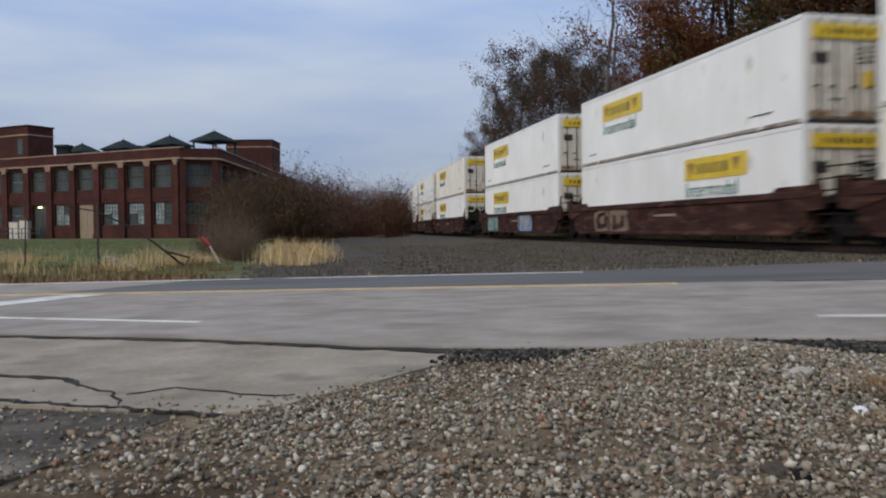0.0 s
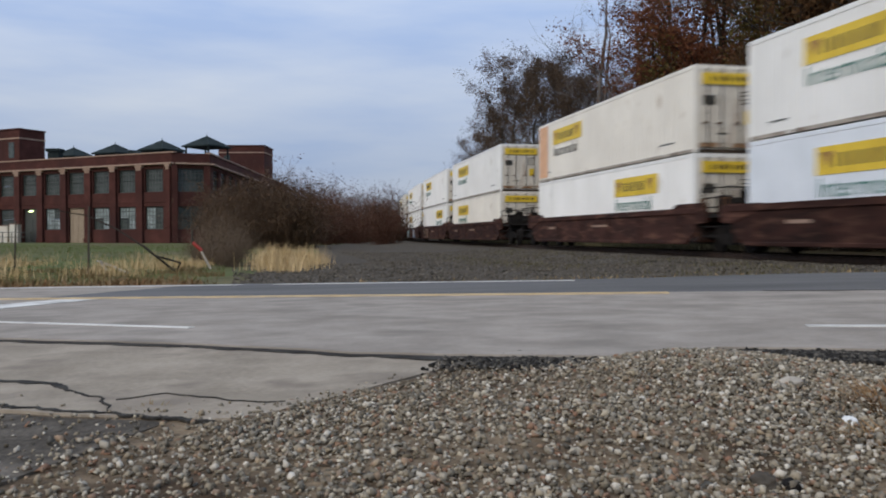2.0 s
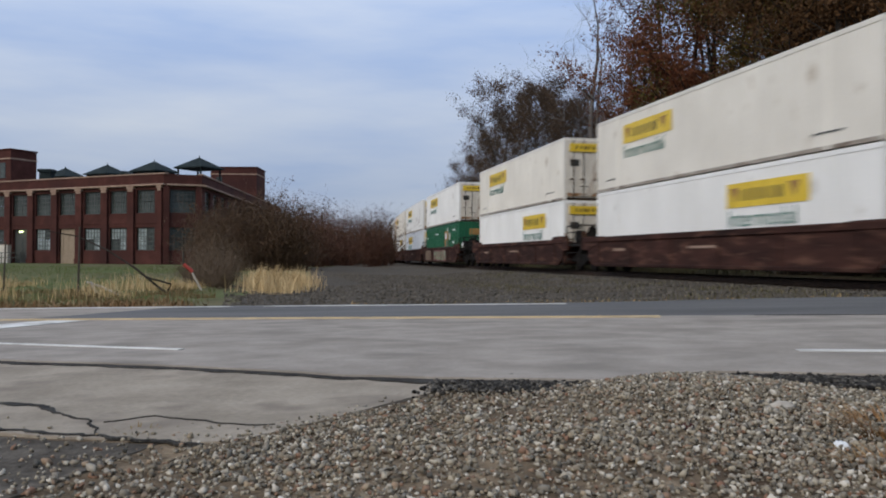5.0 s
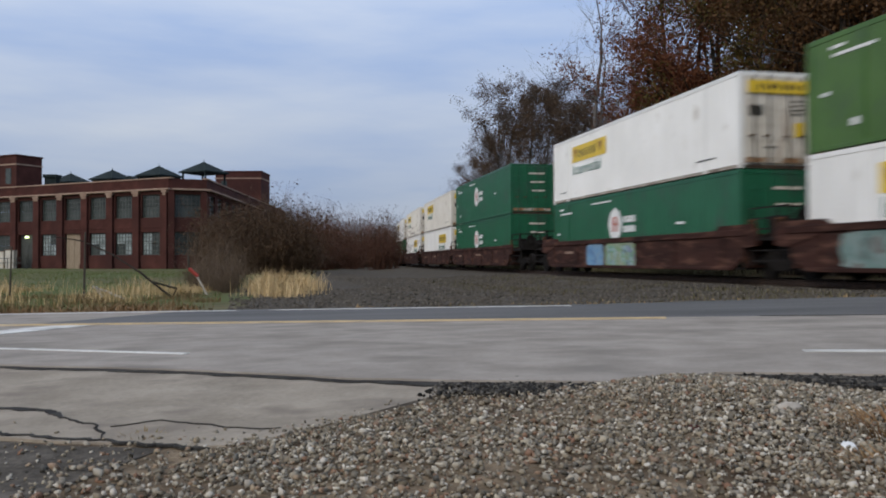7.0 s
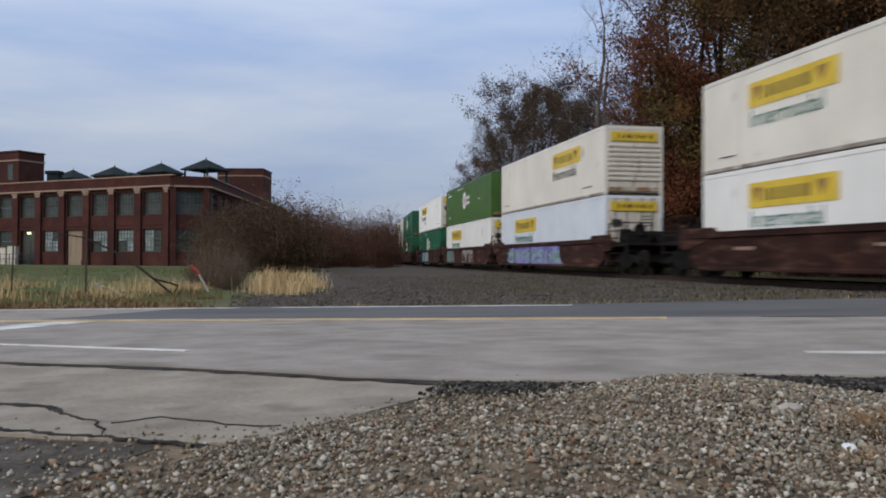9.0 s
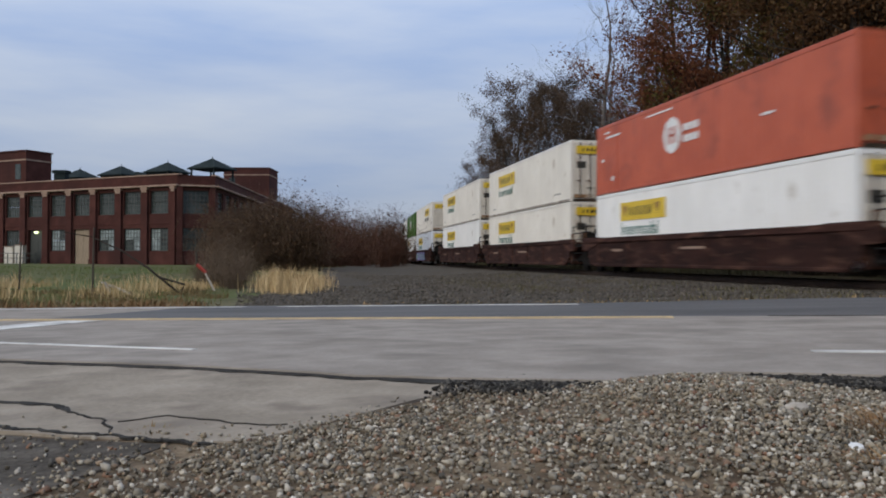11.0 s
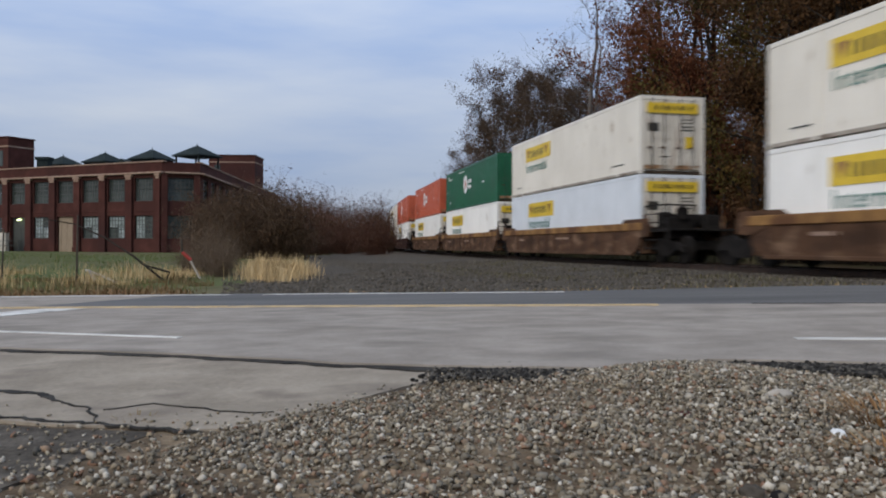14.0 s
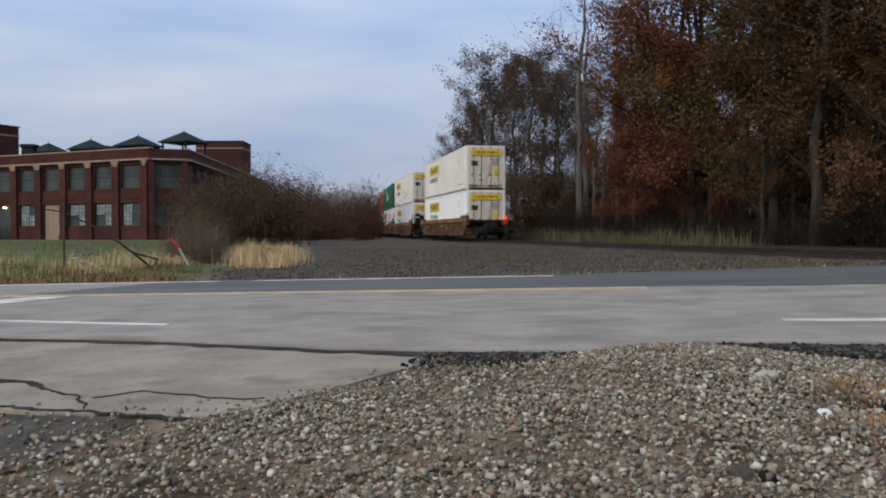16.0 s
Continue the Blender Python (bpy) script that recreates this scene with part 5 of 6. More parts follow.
def build_bush(r, h, stems, leaves, mat, leaf_mat, label, seed, leaf_size=0.06):
    """A thicket of many arching twigs."""
    rng = np.random.default_rng(seed)
    n = stems
    az, lean = rng.uniform(0, 2 * np.pi, n), rng.uniform(0.05, 1.0, n)
    base = np.stack([np.cos(az), np.sin(az), np.zeros(n)], 1) * (rng.uniform(0, 0.6, n) * r)[:, None]
    hh = h * (0.35 + 0.75 * rng.random(n) ** 1.6) * (1 - 0.3 * lean)
    out = np.stack([np.cos(az + rng.normal(0, 0.6, n)), np.sin(az + rng.normal(0, 0.6, n)), np.zeros(n)], 1)
    segs = 4
    vs, fs, ends, k0 = [], [], [], 0
    prev = base
    wid = rng.uniform(0.006, 0.016, n) * (h / 3)
    rows = []
    for i in range(segs + 1):
        t = i / segs
        p = base + out * (lean * r * t ** 1.6)[:, None] + np.array((0, 0, 1)) * (hh * t ** 0.85)[:, None] + rng.normal(size=(n, 3)) * 0.06 * h * t
        rows.append(p)
    for kk in range(2):
        side = np.stack([np.cos(az + kk * 1.57), np.sin(az + kk * 1.57), np.zeros(n)], 1)
        pts = []
        for i, p in enumerate(rows):
            wv = (wid * (1 - 0.75 * i / segs))[:, None] * side
            pts.append(np.stack([p - wv, p + wv], 1))
        arr = np.stack(pts, 1).reshape(-1, 3)      # n, segs+1, 2
        idx = (np.arange(n) * (segs + 1) * 2)[:, None] + (np.arange(segs) * 2)[None, :]
        f = np.stack([idx, idx + 1, idx + 3, idx + 2], 2).reshape(-1, 4) + k0
        vs.append(arr)
        fs.append(f)
        k0 += len(arr)
    # side twigs
    m = stems * 12
    pick = rng.integers(0, n, m)
    lv = rng.integers(1, segs + 1, m)
    st = np.array(rows)[lv, pick]
    d = rng.normal(size=(m, 3)) + np.array((0, 0, 0.7))
    d /= np.linalg.norm(d, axis=1)[:, None]
    en = st + d * (h * rng.uniform(0.08, 0.3, m))[:, None]
    sd = np.cross(d, rng.normal(size=(m, 3)))
    sd /= np.linalg.norm(sd, axis=1)[:, None]
    ws = 0.0055 * h / 3
    arr = np.stack([st - sd * ws, st + sd * ws, en + sd * ws * 0.3, en - sd * ws * 0.3], 1).reshape(-1, 3)
    fs.append(np.arange(4 * m).reshape(m, 4) + k0)
    vs.append(arr)
    b = new("bush")
    part("branch_tangle", fast_mesh("branch_tangle", np.concatenate(vs), np.concatenate(fs), mat), None, b)
    if leaves:
        c = en[rng.integers(0, m, leaves)] + rng.normal(size=(leaves, 3)) * 0.03 * h
        v, f = quads(c, leaf_size, rng)
        part("foliage", fast_mesh("foliage", v, f, leaf_mat), None, b)
    return tagged(b, label, "bush", "thickets")


def build_grass(name, places, height, width, mat, label, seed, lean=0.35):
    """Blades standing at the given places, as one object."""
    rng = np.random.default_rng(seed)
    p = np.asarray(places)
    n = len(p)
    base = np.column_stack([p, ground_z(p[:, 0], p[:, 1]) - 0.02])
    az = rng.uniform(0, 2 * np.pi, n)
    tuft = np.array([noise.noise((a * 0.9, b * 0.9, seed * 1.7)) for a, b in p])
    h = height * rng.uniform(0.4, 1.15, n) * np.clip(0.85 + 1.1 * tuft, 0.3, 1.5)
    d = np.stack([np.cos(az), np.sin(az), np.zeros(n)], 1)
    s = np.stack([-np.sin(az), np.cos(az), np.zeros(n)], 1) * (width * rng.uniform(0.6, 1.3, n))[:, None]
    ln = (h * lean * rng.uniform(0.1, 1.3, n))[:, None]
    mid = base + np.array((0, 0, 1)) * (0.6 * h)[:, None] + d * ln * 0.35
    tip = base + np.array((0, 0, 1)) * h[:, None] + d * ln
    v = np.stack([base - s, base + s, mid + s * 0.8, mid - s * 0.8, tip + s * 0.15, tip - s * 0.15], 1).reshape(-1, 3)
    k = np.arange(n)[:, None] * 6
    f = np.concatenate([k + np.array((0, 1, 2, 3)), k + np.array((3, 2, 4, 5))], 0)
    # faces of one blade share vertices, so each blade stays one island
    return tagged(new(name, fast_mesh(name, v, f, mat)), label, "grass", kind="stuff")


def scatter(n, seed, x0, x1, y0, y1, keep=None):
    rng = np.random.default_rng(seed)
    p = np.column_stack([rng.uniform(x0, x1, n), rng.uniform(y0, y1, n)])
    if keep is not None:
        p = p[keep(p[:, 0], p[:, 1], rng)]
    return p


TREES = [
    build_tree(21, 4.9, 26000, M["leaf_rust"], M["bark"], "tall tree with rust-red autumn leaves", 1, 0.088, 0.07, False),
    build_tree(20, 4.8, 24000, M["leaf_brown"], M["bark"], "tall tree with orange-brown autumn leaves", 2, 0.088, 0.06, False),
    build_tree(21, 5.0, 24000, M["leaf_olive"], M["bark"], "tall tree with olive and yellowing leaves", 3, 0.088, 0.07, False),
    build_tree(17, 3.9, 17000, M["leaf_grey"], M["grey_bark"], "half-bare tree with dull grey-brown leaves", 4, 0.078, 0.12),
    build_tree(19, 3.6, 0, None, M["pale_bark"], "bare pale grey tree with fine twigs", 5, low=0.3),
    build_tree(20, 4.4, 11000, M["leaf_brown"], M["grey_bark"], "thinly leaved brown autumn tree", 6, 0.085, 0.10, False),
    build_tree(12, 3.6, 5000, M["leaf_grey"], M["grey_bark"], "low half-bare tree with dull leaves", 7, 0.085, 0.1),
    build_tree(20, 5.6, 7500, M["leaf_brown"], M["bark"], "dense brown tree deep in the wood", 8, 0.24, 0.05, False),
]
tree_used = [False] * len(TREES)


def plant(kind, x, y, scale, turn):
    m = Matrix.Translation((x, y, gz(x, y) - 0.1)) @ Matrix.Rotation(turn, 4, "Z")
    if tree_used[kind]:
        ob = copy_thing(TREES[kind], m)
    else:
        ob, tree_used[kind] = TREES[kind], True
        ob.matrix_basis = m
    ob.scale = (scale, scale, scale * random.uniform(0.94, 1.06))
    return ob


def beside_track(s, gap):
    x, y, th = track(s)
    return x - gap * math.cos(th), y - gap * math.sin(th)


rt = random.Random(11)
# the wood's edge, from the far half-bare crowns to the tall trees by the crossing: metres along the track, behind it, kind, scale
EDGE = [
    (210, 9, 6, 0.62), (190, 8, 6, 0.64), (172, 9, 6, 0.68), (155, 8, 6, 0.75), (142, 9, 6, 0.75), (133, 9.5, 6, 0.95),
    (126, 10, 3, 0.74), (118, 10, 3, 0.9), (110, 10, 3, 1.06), (102, 10, 3, 1.2), (95, 10, 3, 1.27), (91, 11.5, 3, 1.18),
    (86, 12, 3, 1.04), (80, 13, 3, 1.05), (76, 12, 3, 0.92), (99, 17, 3, 1.18), (88, 19, 3, 1.06), (108, 15, 6, 1.4), (82, 18, 5, 0.8), (74, 18, 5, 0.82),
    (70, 12, 4, 1.32), (73.5, 13.5, 4, 1.22), (66.5, 14, 4, 1.12),
    (54, 10.5, 0, 1.16), (56.2, 14.5, 0, 1.2), (58.5, 16, 0, 1.1), (50, 12.5, 0, 1.12), (54, 9.8, 0, 0.6), (59, 11.5, 5, 0.55),
    (43.8, 11.5, 2, 1.12), (42, 14, 2, 1.15), (46, 17, 2, 1.2), (48.5, 11, 0, 1.05), (39.5, 10.5, 1, 1.0), (38, 12.5, 1, 1.1), (40.5, 15.5, 1, 1.15), (36, 10.3, 5, 1.1),
    (33, 13, 5, 1.12), (31, 10.4, 1, 1.05), (28, 13, 2, 1.1), (25, 10.5, 5, 1.1), (22, 12.5, 0, 1.1), (18, 11, 2, 1.05), (13, 13, 1, 1.1), (7, 11.5, 0, 1.0),
]
for s, gap, kind, sc in EDGE:
    plant(kind, *beside_track(s, -gap), sc, s * 1.31)
for s in range(8, 58, 6):            # taller trunks further in
    plant(rt.choice([1, 5, 2, 5]), *beside_track(s + rt.uniform(-1.6, 1.6), -20 + rt.uniform(-2, 2)), rt.uniform(0.95, 1.12), rt.uniform(0, 6.2))
for i in range(13):                  # young trees along the wood's edge
    s = 16 + 3.4 * i
    plant(0 if s > 46 else rt.choice([5, 1, 1, 4]), *beside_track(s, rt.uniform(-12.5, -10)), rt.uniform(0.36, 0.55), s * 2.1)
for i in range(14):                  # thin bare stems in front of the dark interior
    plant(4, *beside_track(rt.uniform(20, 88), rt.uniform(-13.5, -10)), rt.uniform(0.45, 0.7), i * 1.9)
for s in range(0, 80, 7):            # a dense row deep in the wood
    plant(7, *beside_track(s, -37 + rt.uniform(-2, 2)), rt.uniform(0.95, 1.1), s)
for s in (56, 61, 66, 71, 76, 81, 86, 92):
    plant(7, *beside_track(s, -24 + rt.uniform(-2, 2)), rt.uniform(0.5, 0.6), s)
for s in range(6, 56, 6):
    plant(7, *beside_track(s, -27 + rt.uniform(-2, 2)), rt.uniform(0.5, 0.62), s)
for s in range(-50, 4, 12):          # the wood goes on beside and behind the camera
    plant(rt.choice([0, 1, 2, 5]), *beside_track(s + rt.uniform(-2, 2), -12 + rt.uniform(-2, 2)), rt.uniform(0.9, 1.1), rt.uniform(0, 6))

BUSHES = [
    build_bush(3.4, 6.9, 170, 5200, M["red_twig"], M["leaf_rustbush"], "tall thicket of reddish-brown bare twigs", 21, 0.085),
    build_bush(3.2, 5.7, 160, 5200, M["twig"], M["leaf_bush"], "dense brown thicket with withered leaves", 22, 0.085),
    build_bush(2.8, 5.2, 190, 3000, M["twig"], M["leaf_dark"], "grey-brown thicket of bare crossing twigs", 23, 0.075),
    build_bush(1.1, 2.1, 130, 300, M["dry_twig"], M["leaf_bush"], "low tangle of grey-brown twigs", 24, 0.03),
    # near-black twigs and leaves: the wood's inner shade is put into their colour
    build_bush(3.2, 5.2, 130, 2200, M["bark"], M["leaf_dark"], "withered undergrowth, coloured dark for the shade inside the wood", 25, 0.07),
]
bush_used = [False] * len(BUSHES)


def grow(kind, x, y, scale, turn, squash=1.0):
    m = Matrix.Translation((x, y, gz(x, y) - 0.05)) @ Matrix.Rotation(turn, 4, "Z")
    if bush_used[kind]:
        ob = copy_thing(BUSHES[kind], m)
    else:
        ob, bush_used[kind] = BUSHES[kind], True
        ob.matrix_basis = m
    ob.scale = (scale, scale, scale * squash)


for i in range(30):                 # brush between the factory and the track
    d = rt.uniform(82, 150)
    az = rt.uniform(-0.235, -0.072)
    grow(rt.choice([0, 0, 1, 2]), az * d, d, rt.uniform(0.85, 1.2) * d / 110, rt.uniform(0, 6))
for i in range(20):                 # the thicket in front of the factory's corner
    d = rt.uniform(56, 80)
    az = rt.uniform(-0.272, -0.185)
    grow(rt.choice([1, 2, 1]), az * d, d, rt.uniform(0.68, 1.06) * (0.86 - 2.6 * (az + 0.19)), rt.uniform(0, 6))
for i in range(7):                  # the near tangle by the field's edge
    d = rt.uniform(25, 33)
    az = rt.uniform(-0.306, -0.256)
    grow(3, az * d, d, rt.uniform(0.5, 0.95), rt.uniform(0, 6))
for i in range(26):                 # undergrowth in the wood, its dark colour standing in for shade
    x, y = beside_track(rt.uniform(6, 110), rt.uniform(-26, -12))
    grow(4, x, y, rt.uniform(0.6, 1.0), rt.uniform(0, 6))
for i in range(24):                 # scrub at the wood's edge, in the same shade-darkened colour
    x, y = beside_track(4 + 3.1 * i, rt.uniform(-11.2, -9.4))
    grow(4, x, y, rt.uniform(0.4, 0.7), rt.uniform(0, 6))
for i in range(17):                 # tall scrub closing the wood behind
    az = 0.12 + 0.031 * i
    grow(rt.choice([1, 2]), az * 78, 78, rt.uniform(1.3, 1.6), rt.uniform(0, 6))
for i in range(14):                 # scrub along the far part of the track
    x, y = beside_track(110 + 11 * i, rt.uniform(-9, -6.5))
    grow(rt.choice([0, 1]), x, y, rt.uniform(0.7, 1.0), rt.uniform(0, 6))

# bare far trees above the brush
for x, y, sc in ((-27.0, 124, 0.55), (-24.5, 128, 0.5), (-22.0, 126, 0.52), (-16, 140, 0.5), (-9, 150, 0.45)):
    plant(4, x, y, sc, x)


# ---- grass and weeds ----
def field(x, y, rng):
    w = x * RN[0] + y * RN[1]
    az = x / y
    return (w > 13.6) & ((az < -0.275) | (w > 30)) & (az < -0.2) & (az > -0.75) & (track_gap(x, y) > 12)


def clumped(scale, cut, seed):
    def keep(x, y, rng):
        c = np.array([noise.noise((a * scale, b * scale, seed)) for a, b in zip(x, y)])
        return (c + rng.normal(0, 0.12, len(x)) > cut) & field(x, y, rng)
    return keep


build_grass("field_grass", scatter(38000, 31, -60, -4, 17, 80, field), 0.13, 0.014, M["grass"], "short green field grass", 1)
build_grass("verge_weeds", scatter(26000, 32, -16, -2.5, 15, 24, clumped(0.5, 0.0, 2.0)), 0.2, 0.007, M["weed"], "brown weeds along the road verge", 2, 0.6)
build_grass("verge_straw", scatter(20000, 33, -18, -7.5, 18, 30, clumped(0.3, 0.2, 7.0)), 0.42, 0.007, M["straw"], "dry straw-coloured grass clumps", 3, 0.5)


def roadside(x, y, rng):
    u, w = x * RD[0] + y * RD[1], x * RN[0] + y * RN[1]
    edge = np.array([far_edge(a) for a in u])
    return (w > edge + 0.05) & (w < edge + 2.2 + rng.normal(0, 0.5, len(x))) & (u < -8.0) & (u > -24)


build_grass("roadside_litter", scatter(26000, 36, -19, -4.5, 11, 24, roadside), 0.13, 0.012, M["litter_blade"], "matted tan dead grass along the road's edge", 6, 1.2)


def straw_patch(x, y, rng):
    az = x / y
    c = np.array([noise.noise((a * 0.8, b * 0.5, 6.0)) for a, b in zip(x, y)])
    thick = np.exp(-((az + 0.2) / 0.028) ** 2) * np.exp(-((y - 27.0) / 3.6) ** 2) * np.clip(0.75 + 1.6 * c, 0.08, 1)
    return rng.random(len(x)) < thick


build_grass("tall_straw", scatter(52000, 34, -9, -2.5, 21.5, 34, straw_patch), 0.5, 0.008, M["straw"], "tall pale dry grass beside the ballast", 4, 0.75)


def behind_track(x, y, rng):
    g = track_gap(x, y)
    return (g < -3.6) & (g > -9.5) & (x / y < 0.36 + rng.normal(0, 0.03, len(x)))


build_grass("trackside_grass", scatter(70000, 35, -6, 18, 18, 110, behind_track), 0.8, 0.012, M["dull_grass"], "rough dull olive grass beyond the track", 5, 0.5)



def dry_edge(x, y, rng):
    u, w, az = x * RD[0] + y * RD[1], x * RN[0] + y * RN[1], x / y
    edge = np.array([far_edge(a) for a in u])
    c = np.array([noise.noise((a * 0.9, b * 0.9, 4.0)) for a, b in zip(x, y)])
    return (w > edge + 0.1) & (w < edge + 1.9 + rng.normal(0, 0.5, len(x))) & (az > -0.12) & (track_gap(x, y) > 2.0) & (c + rng.normal(0, 0.15, len(x)) > 0.0)


build_grass("crossing_litter", scatter(16000, 37, -3, 9, 10, 30, dry_edge), 0.07, 0.014, M["weed"], "dry grass and litter at the road's edge", 7, 1.2)


def weedy_ballast(x, y, rng):
    g = track_gap(x, y)
    c = np.array([noise.noise((a * 0.35, b * 0.35, 9.0)) for a, b in zip(x, y)])
    return (g > 3.2) & (g < 9) & (x * RN[0] + y * RN[1] > 14.2) & (c + rng.normal(0, 0.2, len(x)) > 0.08)


build_grass("ballast_weeds", scatter(26000, 38, -6, 9, 13, 40, weedy_ballast), 0.11, 0.010, M["dull_grass"], "low dull weeds growing through the ballast", 8, 0.8)

# ---- broken fence and litter on the verge ----


def stick(name, pts, radii, mat, label, category, lift=0.0):
    verts, faces = [], []
    tube(verts, faces, [Vector(p) + Vector((0, 0, lift)) for p in pts], radii, 7)
    n = len(verts)
    faces += [tuple(range(6, -1, -1)), tuple(range(n - 7, n))]
    ob = new(name, mesh(name, verts, faces, mat))
    return tagged(ob, label, category)


def fence_post(x, y, h, lean=0.0, mat="post"):
    z = gz(x, y)
    stick("fence_post", [(x, y, z - 0.1), (x + lean * 0.5, y, z + h * 0.5), (x + lean, y, z + h)], [0.028, 0.026, 0.024], M[mat], "weathered grey wooden fence post in the grass", "fence post")


fence_post(-9.1, 20.6, 1.75, 0.03)
fence_post(-13.2, 24.8, 1.5, 0.05)
stick("bent_branch", [(-11.0, 23.0, 1.55), (-10.2, 23.0, 1.42), (-9.3, 22.8, 1.05), (-8.4, 22.5, 0.55), (-7.5, 22.3, -0.1)], [0.012, 0.018, 0.024, 0.028, 0.032], M["bark"], "dark bent dead branch leaning in the weeds", "branch", 0.15)
stick("bent_branch", [(-8.4, 22.4, 0.6), (-8.0, 22.3, 0.3), (-7.3, 22.2, 0.12), (-7.4, 22.2, -0.1)], [0.02, 0.025, 0.03, 0.03], M["bark"], "short broken branch lying in the weeds", "branch", 0.15)
stick("pale_board", [(-9.18, 21.3, 0.2), (-8.75, 21.25, 0.06), (-8.3, 21.1, -0.12)], [0.025, 0.03, 0.028], M["pale_wood"], "bleached timber lying aslant in the weeds", "board", 0.15)
stick("pale_board", [(-9.05, 21.2, 0.2), (-8.9, 21.3, -0.12)], [0.035, 0.045], M["pale_wood"], "short bleached timber stump", "board", 0.15)
mk = tagged(new("marker_post"), "leaning marker post with a red top and pale foot", "marker post")
for a, b, r, mat, nm in (((-7.75, 24.6, 1.05), (-7.72, 24.6, 0.62), 0.035, "post", "upper_pole"), ((-7.72, 24.6, 0.66), (-7.45, 24.6, 0.42), 0.055, "red_paint", "red_band"), ((-7.5, 24.6, 0.46), (-7.15, 24.6, -0.2), 0.034, "pale_wood", "pale_foot")):
    part(nm, rod(bmesh.new(), a, b, r), M[mat], mk)
mk.location.z = 0.13


# ---- gravel ----
def build_stones(name, p, z, size, mat, label, seed, flat=0.65):
    """Angular crushed stones."""
    rng = np.random.default_rng(seed)
    ico = np.array([(-1, -1, -1), (1, -1, -1), (1, 1, -1), (-1, 1, -1), (-0.7, -0.7, 1), (0.7, -0.7, 1), (0.7, 0.7, 1), (-0.7, 0.7, 1)]) * 0.72
    fa = np.array([(0, 2, 1), (0, 3, 2), (4, 5, 6), (4, 6, 7), (0, 1, 5), (0, 5, 4), (1, 2, 6), (1, 6, 5), (2, 3, 7), (2, 7, 6), (3, 0, 4), (3, 4, 7)])
    n = len(p)
    v = ico[None] * rng.uniform(0.55, 1.3, (n, 8, 1)) + rng.normal(0, 0.12, (n, 8, 3))
    v = v * np.stack([rng.uniform(0.7, 1.4, n), rng.uniform(0.6, 1.1, n), rng.uniform(0.45, 0.9, n) * flat / 0.65], 1)[:, None]
    a, b = rng.uniform(0, 2 * np.pi, n), rng.normal(0, 0.6, n)
    ca, sa, cb, sb = np.cos(a)[:, None], np.sin(a)[:, None], np.cos(b)[:, None], np.sin(b)[:, None]
    y, zz = v[..., 1] * cb - v[..., 2] * sb, v[..., 1] * sb + v[..., 2] * cb
    x, y = v[..., 0] * ca - y * sa, v[..., 0] * sa + y * ca
    v = np.stack([x, y, zz], 2) * size[:, None, None]
    v = v + np.column_stack([p, z + size * 0.22])[:, None]
    f = (np.arange(n) * 8)[:, None, None] + fa[None]
    return tagged(new(name, fast_mesh(name, v.reshape(-1, 3), f.reshape(-1, 3), mat)), label, "gravel", kind="stuff")


def gravel_places(n, seed, u0, u1, w0, w1):
    rng = np.random.default_rng(seed)
    u, w = rng.uniform(u0, u1, n), rng.uniform(w0, w1, n)
    limit = np.minimum(2.19 + 1.4 * smooth01((u + 1.25) / 0.66) + 0.08 * np.abs(rng.normal(0, 1, n)), np.where(u < 0.35, 3.4 + 0.35 * smooth01((u + 0.2) / 0.35), 3.75 - 0.5 * (u - 0.35))) + rng.normal(0, 0.08, n)
    left = 0.13 + 0.87 * smooth01((u + 1.66) / 0.6)
    patch = np.array([noise.noise((a * 1.1, b * 1.6, 9.0)) for a, b in zip(u, w)])
    bare = 0.6 * np.exp(-(((u + 0.3) / 0.5) ** 2 + ((w - 1.95) / 0.3) ** 2)) + 0.6 * np.exp(-(((u + 0.85) / 0.3) ** 2 + ((w - 2.95) / 0.3) ** 2))
    edge = np.abs(w - 2.19 - 1.4 * smooth01((u + 1.25) / 0.66))
    bare = bare + 0.7 * np.exp(-(edge / 0.16) ** 2) * (u > -1.4) * (u < -0.3)
    left = left * (1 - np.clip(bare, 0, 0.92))
    keep = (w < limit) & (rng.random(n) < left) & (rng.random(n) < 0.96 - 0.62 * smooth01((patch + 0.05) / 0.3) * smooth01((0.5 - u) / 0.9))
    u, w = u[keep], w[keep]
    return np.column_stack([u * RD[0] + w * RN[0], u * RD[1] + w * RN[1]])


def gravel_bed(p):
    """Gravel lies on the earth, or on the old pavement where that reaches."""
    u, w = p[:, 0] * RD[0] + p[:, 1] * RD[1], p[:, 0] * RN[0] + p[:, 1] * RN[1]
    paved = (u < -1.3) & (w > np.array([old_near(a) for a in u])) | ((u < -0.5) & (w > 2.23 + 1.4 * smooth01((u + 1.25) / 0.66)))
    return np.where(paved, np.maximum(ground_z(p[:, 0], p[:, 1]), road_z(u, w) - 0.0215), ground_z(p[:, 0], p[:, 1]))


gp = gravel_places(92000, 41, -2.4, 2.3, 1.45, 3.9)
rg = np.random.default_rng(5)
build_stones("gravel", gp, gravel_bed(gp) + rg.uniform(-0.004, 0.012, len(gp)), rg.uniform(0.004, 0.0085, len(gp)) * rg.choice([1, 1, 1, 1, 1.6], len(gp)), M["pebble"], "loose mixed grey and brown gravel beside the road", 6)
gw = gravel_places(5000, 42, -7, 7, -3, 3.8)
gu, gv = gw[:, 0] * RD[0] + gw[:, 1] * RD[1], gw[:, 0] * RN[0] + gw[:, 1] * RN[1]
gw = gw[(np.abs(gu) > 2.3) | (gv < 1.3)]
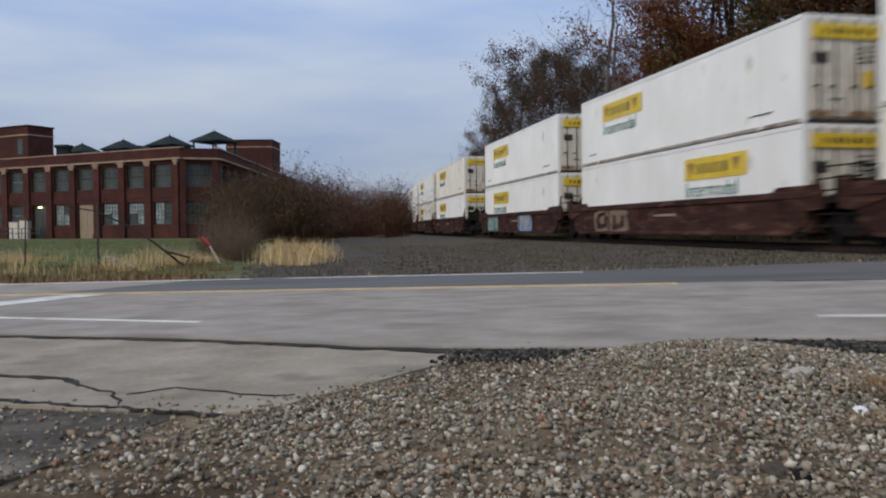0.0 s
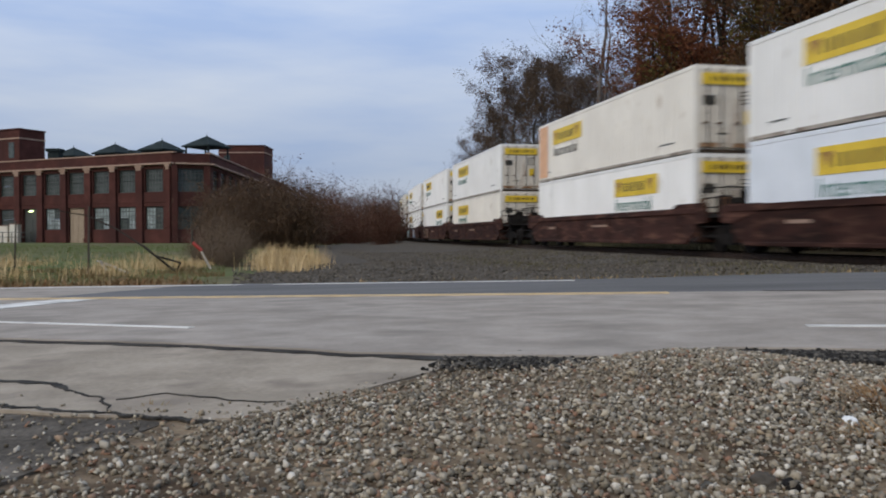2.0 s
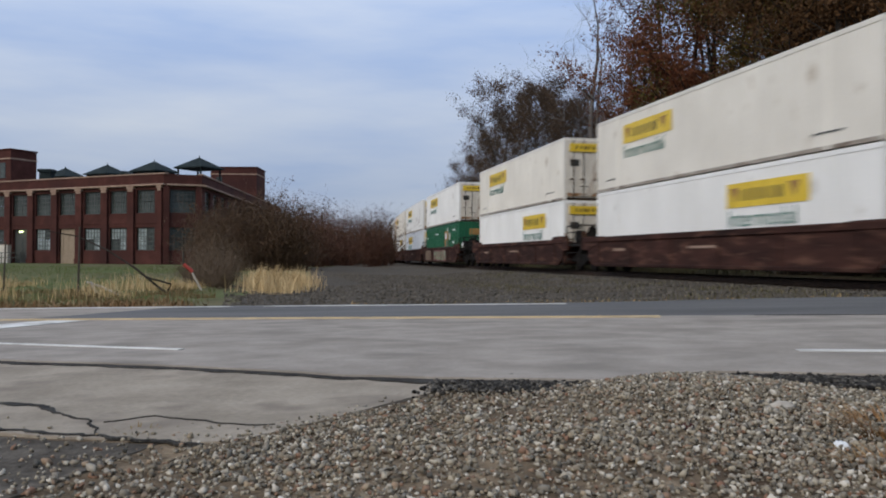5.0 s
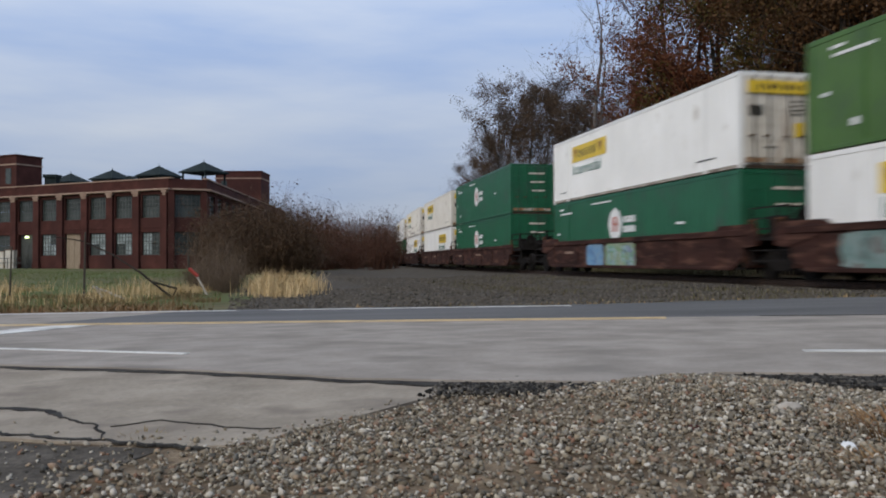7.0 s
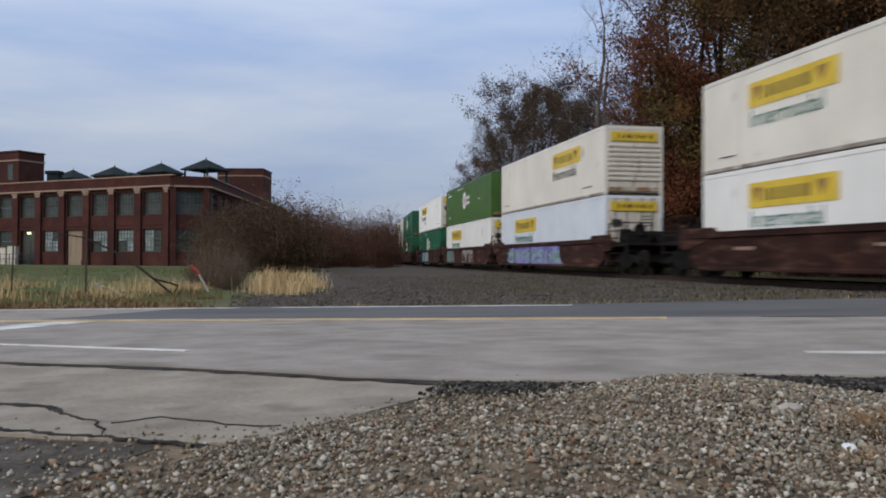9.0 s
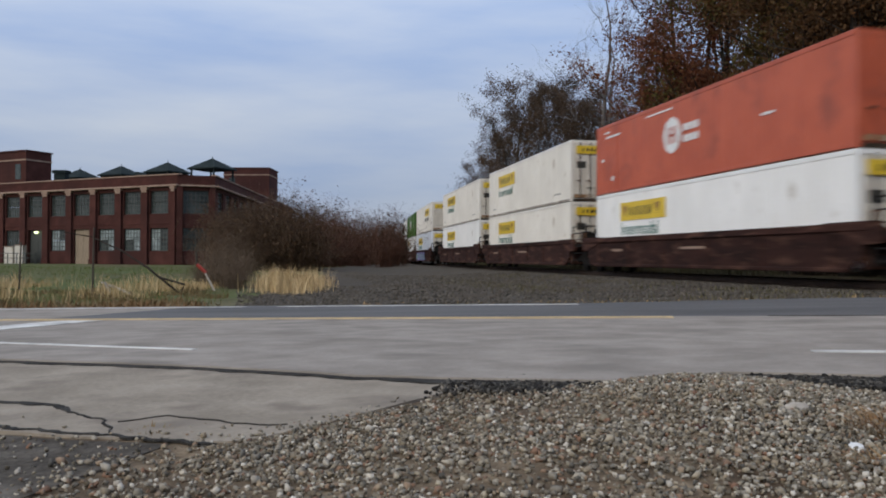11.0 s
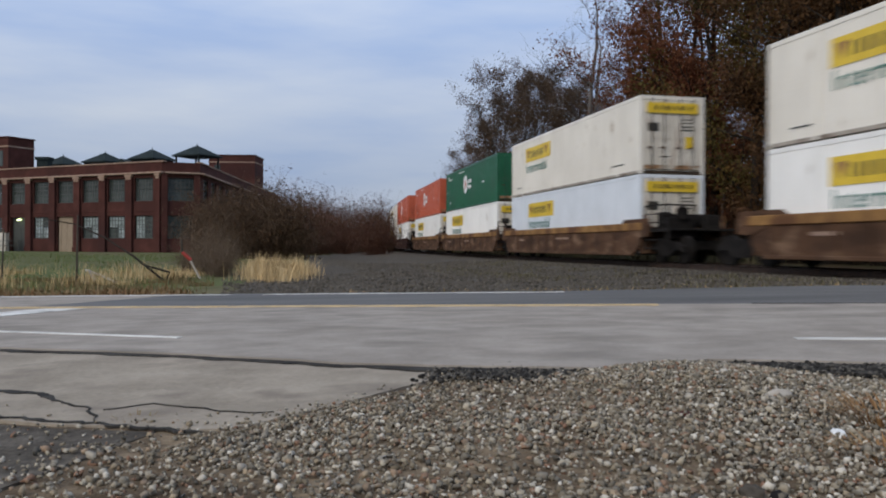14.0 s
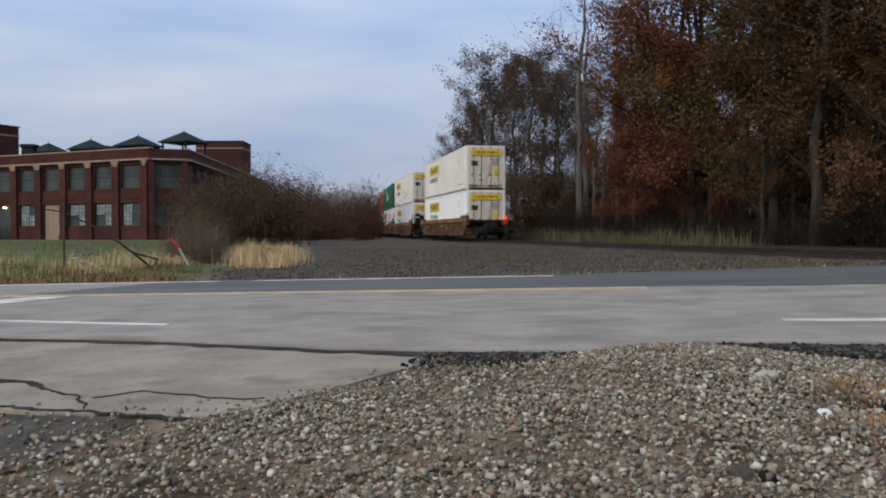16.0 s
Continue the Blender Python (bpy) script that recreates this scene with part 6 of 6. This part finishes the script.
build_stones("outer_gravel", gw, gravel_bed(gw), rg.uniform(0.012, 0.025, len(gw)), M["pebble"], "loose gravel further along the roadside", 7)


ru = np.random.default_rng(77)
cu, cw = ru.uniform(-0.85, 1.5, 2600), 3.47 + ru.normal(0, 0.12, 2600)
cw = cw + 0.3 * smooth01((cu - 0.05) / 0.3)
cp = np.column_stack([cu * RD[0] + cw * RN[0], cu * RD[1] + cw * RN[1]])
M["crumb"] = leafy("tar_crumbs", [(0.014, 0.013, 0.012), (0.04, 0.037, 0.033), (0.022, 0.02, 0.018), (0.15, 0.138, 0.12), (0.028, 0.026, 0.023)], 0.9)
build_stones("tar_crumbs", cp, np.maximum(ground_z(cp[:, 0], cp[:, 1]), road_z(cu, cw) - 0.012), ru.uniform(0.004, 0.014, 2600), M["crumb"], "black and grey crumbs of broken asphalt", 9)


def on_ballast(x, y, rng):
    g, w = track_gap(x, y), x * RN[0] + y * RN[1]
    return (w > 13.3) & (g > 1.6) & ((g < 11.5) | ((x / y > -0.265) & (w < 26)))


bp = scatter(26000, 43, -12, 13, 12, 45, on_ballast)
build_stones("ballast_stones", bp, ground_z(bp[:, 0], bp[:, 1]), rg.uniform(0.02, 0.05, len(bp)), M["chip"], "crushed grey ballast stones beside the track", 8)


# ---- single small things on the gravel ----
def lump(name, x, y, r, mat, label, category, seed, flat=0.6):
    rl = random.Random(seed)
    bm = bmesh.new()
    bmesh.ops.create_icosphere(bm, subdivisions=3, radius=r)
    for v in bm.verts:
        k = 1 + 0.35 * noise.noise(v.co * (2.2 / r) + Vector((seed, 0, 0))) + 0.12 * noise.noise(v.co * (7 / r))
        v.co = Vector((v.co.x * k * 1.25, v.co.y * k * 0.9, v.co.z * k * flat))
    me = bpy.data.meshes.new(name)
    bm.to_mesh(me)
    bm.free()
    me.materials.append(mat)
    me.shade_smooth()
    ob = new(name, me)
    ob.location = (x, y, gz(x, y) + r * flat * 0.45)
    ob.rotation_euler = (0, 0, rl.uniform(0, 6))
    return tagged(ob, label, category)


lump("white_stone", 1.04, 2.12, 0.022, M["logo_white"], "small bright white stone on the gravel", "stone", 3)
lump("mud_clod", 0.645, 1.655, 0.028, M["mud"], "dark lump of mud on the gravel", "clod", 4, 0.65)
lump("mud_clod", 0.69, 1.63, 0.02, M["black"], "small dark lump of mud on gravel", "clod", 8, 0.7)
lump("pale_stone", 1.09, 2.61, 0.035, M["pale_wood"], "pale flat stone in the gravel", "stone", 5, 0.5)
lump("brick_fragment", 0.72, 2.37, 0.018, M["brick"], "red brick fragment in the gravel", "brick fragment", 6)
lump("dead_leaf", -0.67, 2.35, 0.018, M["board"], "curled orange-brown dead leaf on the gravel", "leaf", 7, 0.25)


def tuft(name, x, y, r, h, n, mat, label, seed):
    rng = np.random.default_rng(seed)
    a, q = rng.uniform(0, 6.28, n), r * np.sqrt(rng.random(n))
    build_grass(name, np.column_stack([x + q * np.cos(a), y + q * np.sin(a)]), h, 0.003, mat, label, seed, 1.6)


M["rust_weed"] = leafy("rust_brown_dead_weed", [(0.20, 0.10, 0.04), (0.34, 0.19, 0.08), (0.14, 0.07, 0.03), (0.42, 0.28, 0.14)])
tuft("dead_weed", 1.32, 2.30, 0.16, 0.09, 500, M["rust_weed"], "rust-brown dead weed in the gravel", 51)
tuft("dead_weed", 1.08, 1.91, 0.10, 0.05, 260, M["rust_weed"], "small rust-brown dead weed in the gravel", 52)
tuft("verge_tuft", -0.95, 2.62, 0.05, 0.03, 120, M["weed"], "short brown grass on the apron's edge", 53)
lump("mud_clod", 1.27, 2.12, 0.05, M["black"], "dark wet lump of mud beside a dead weed", "clod", 12, 0.9)


motions()
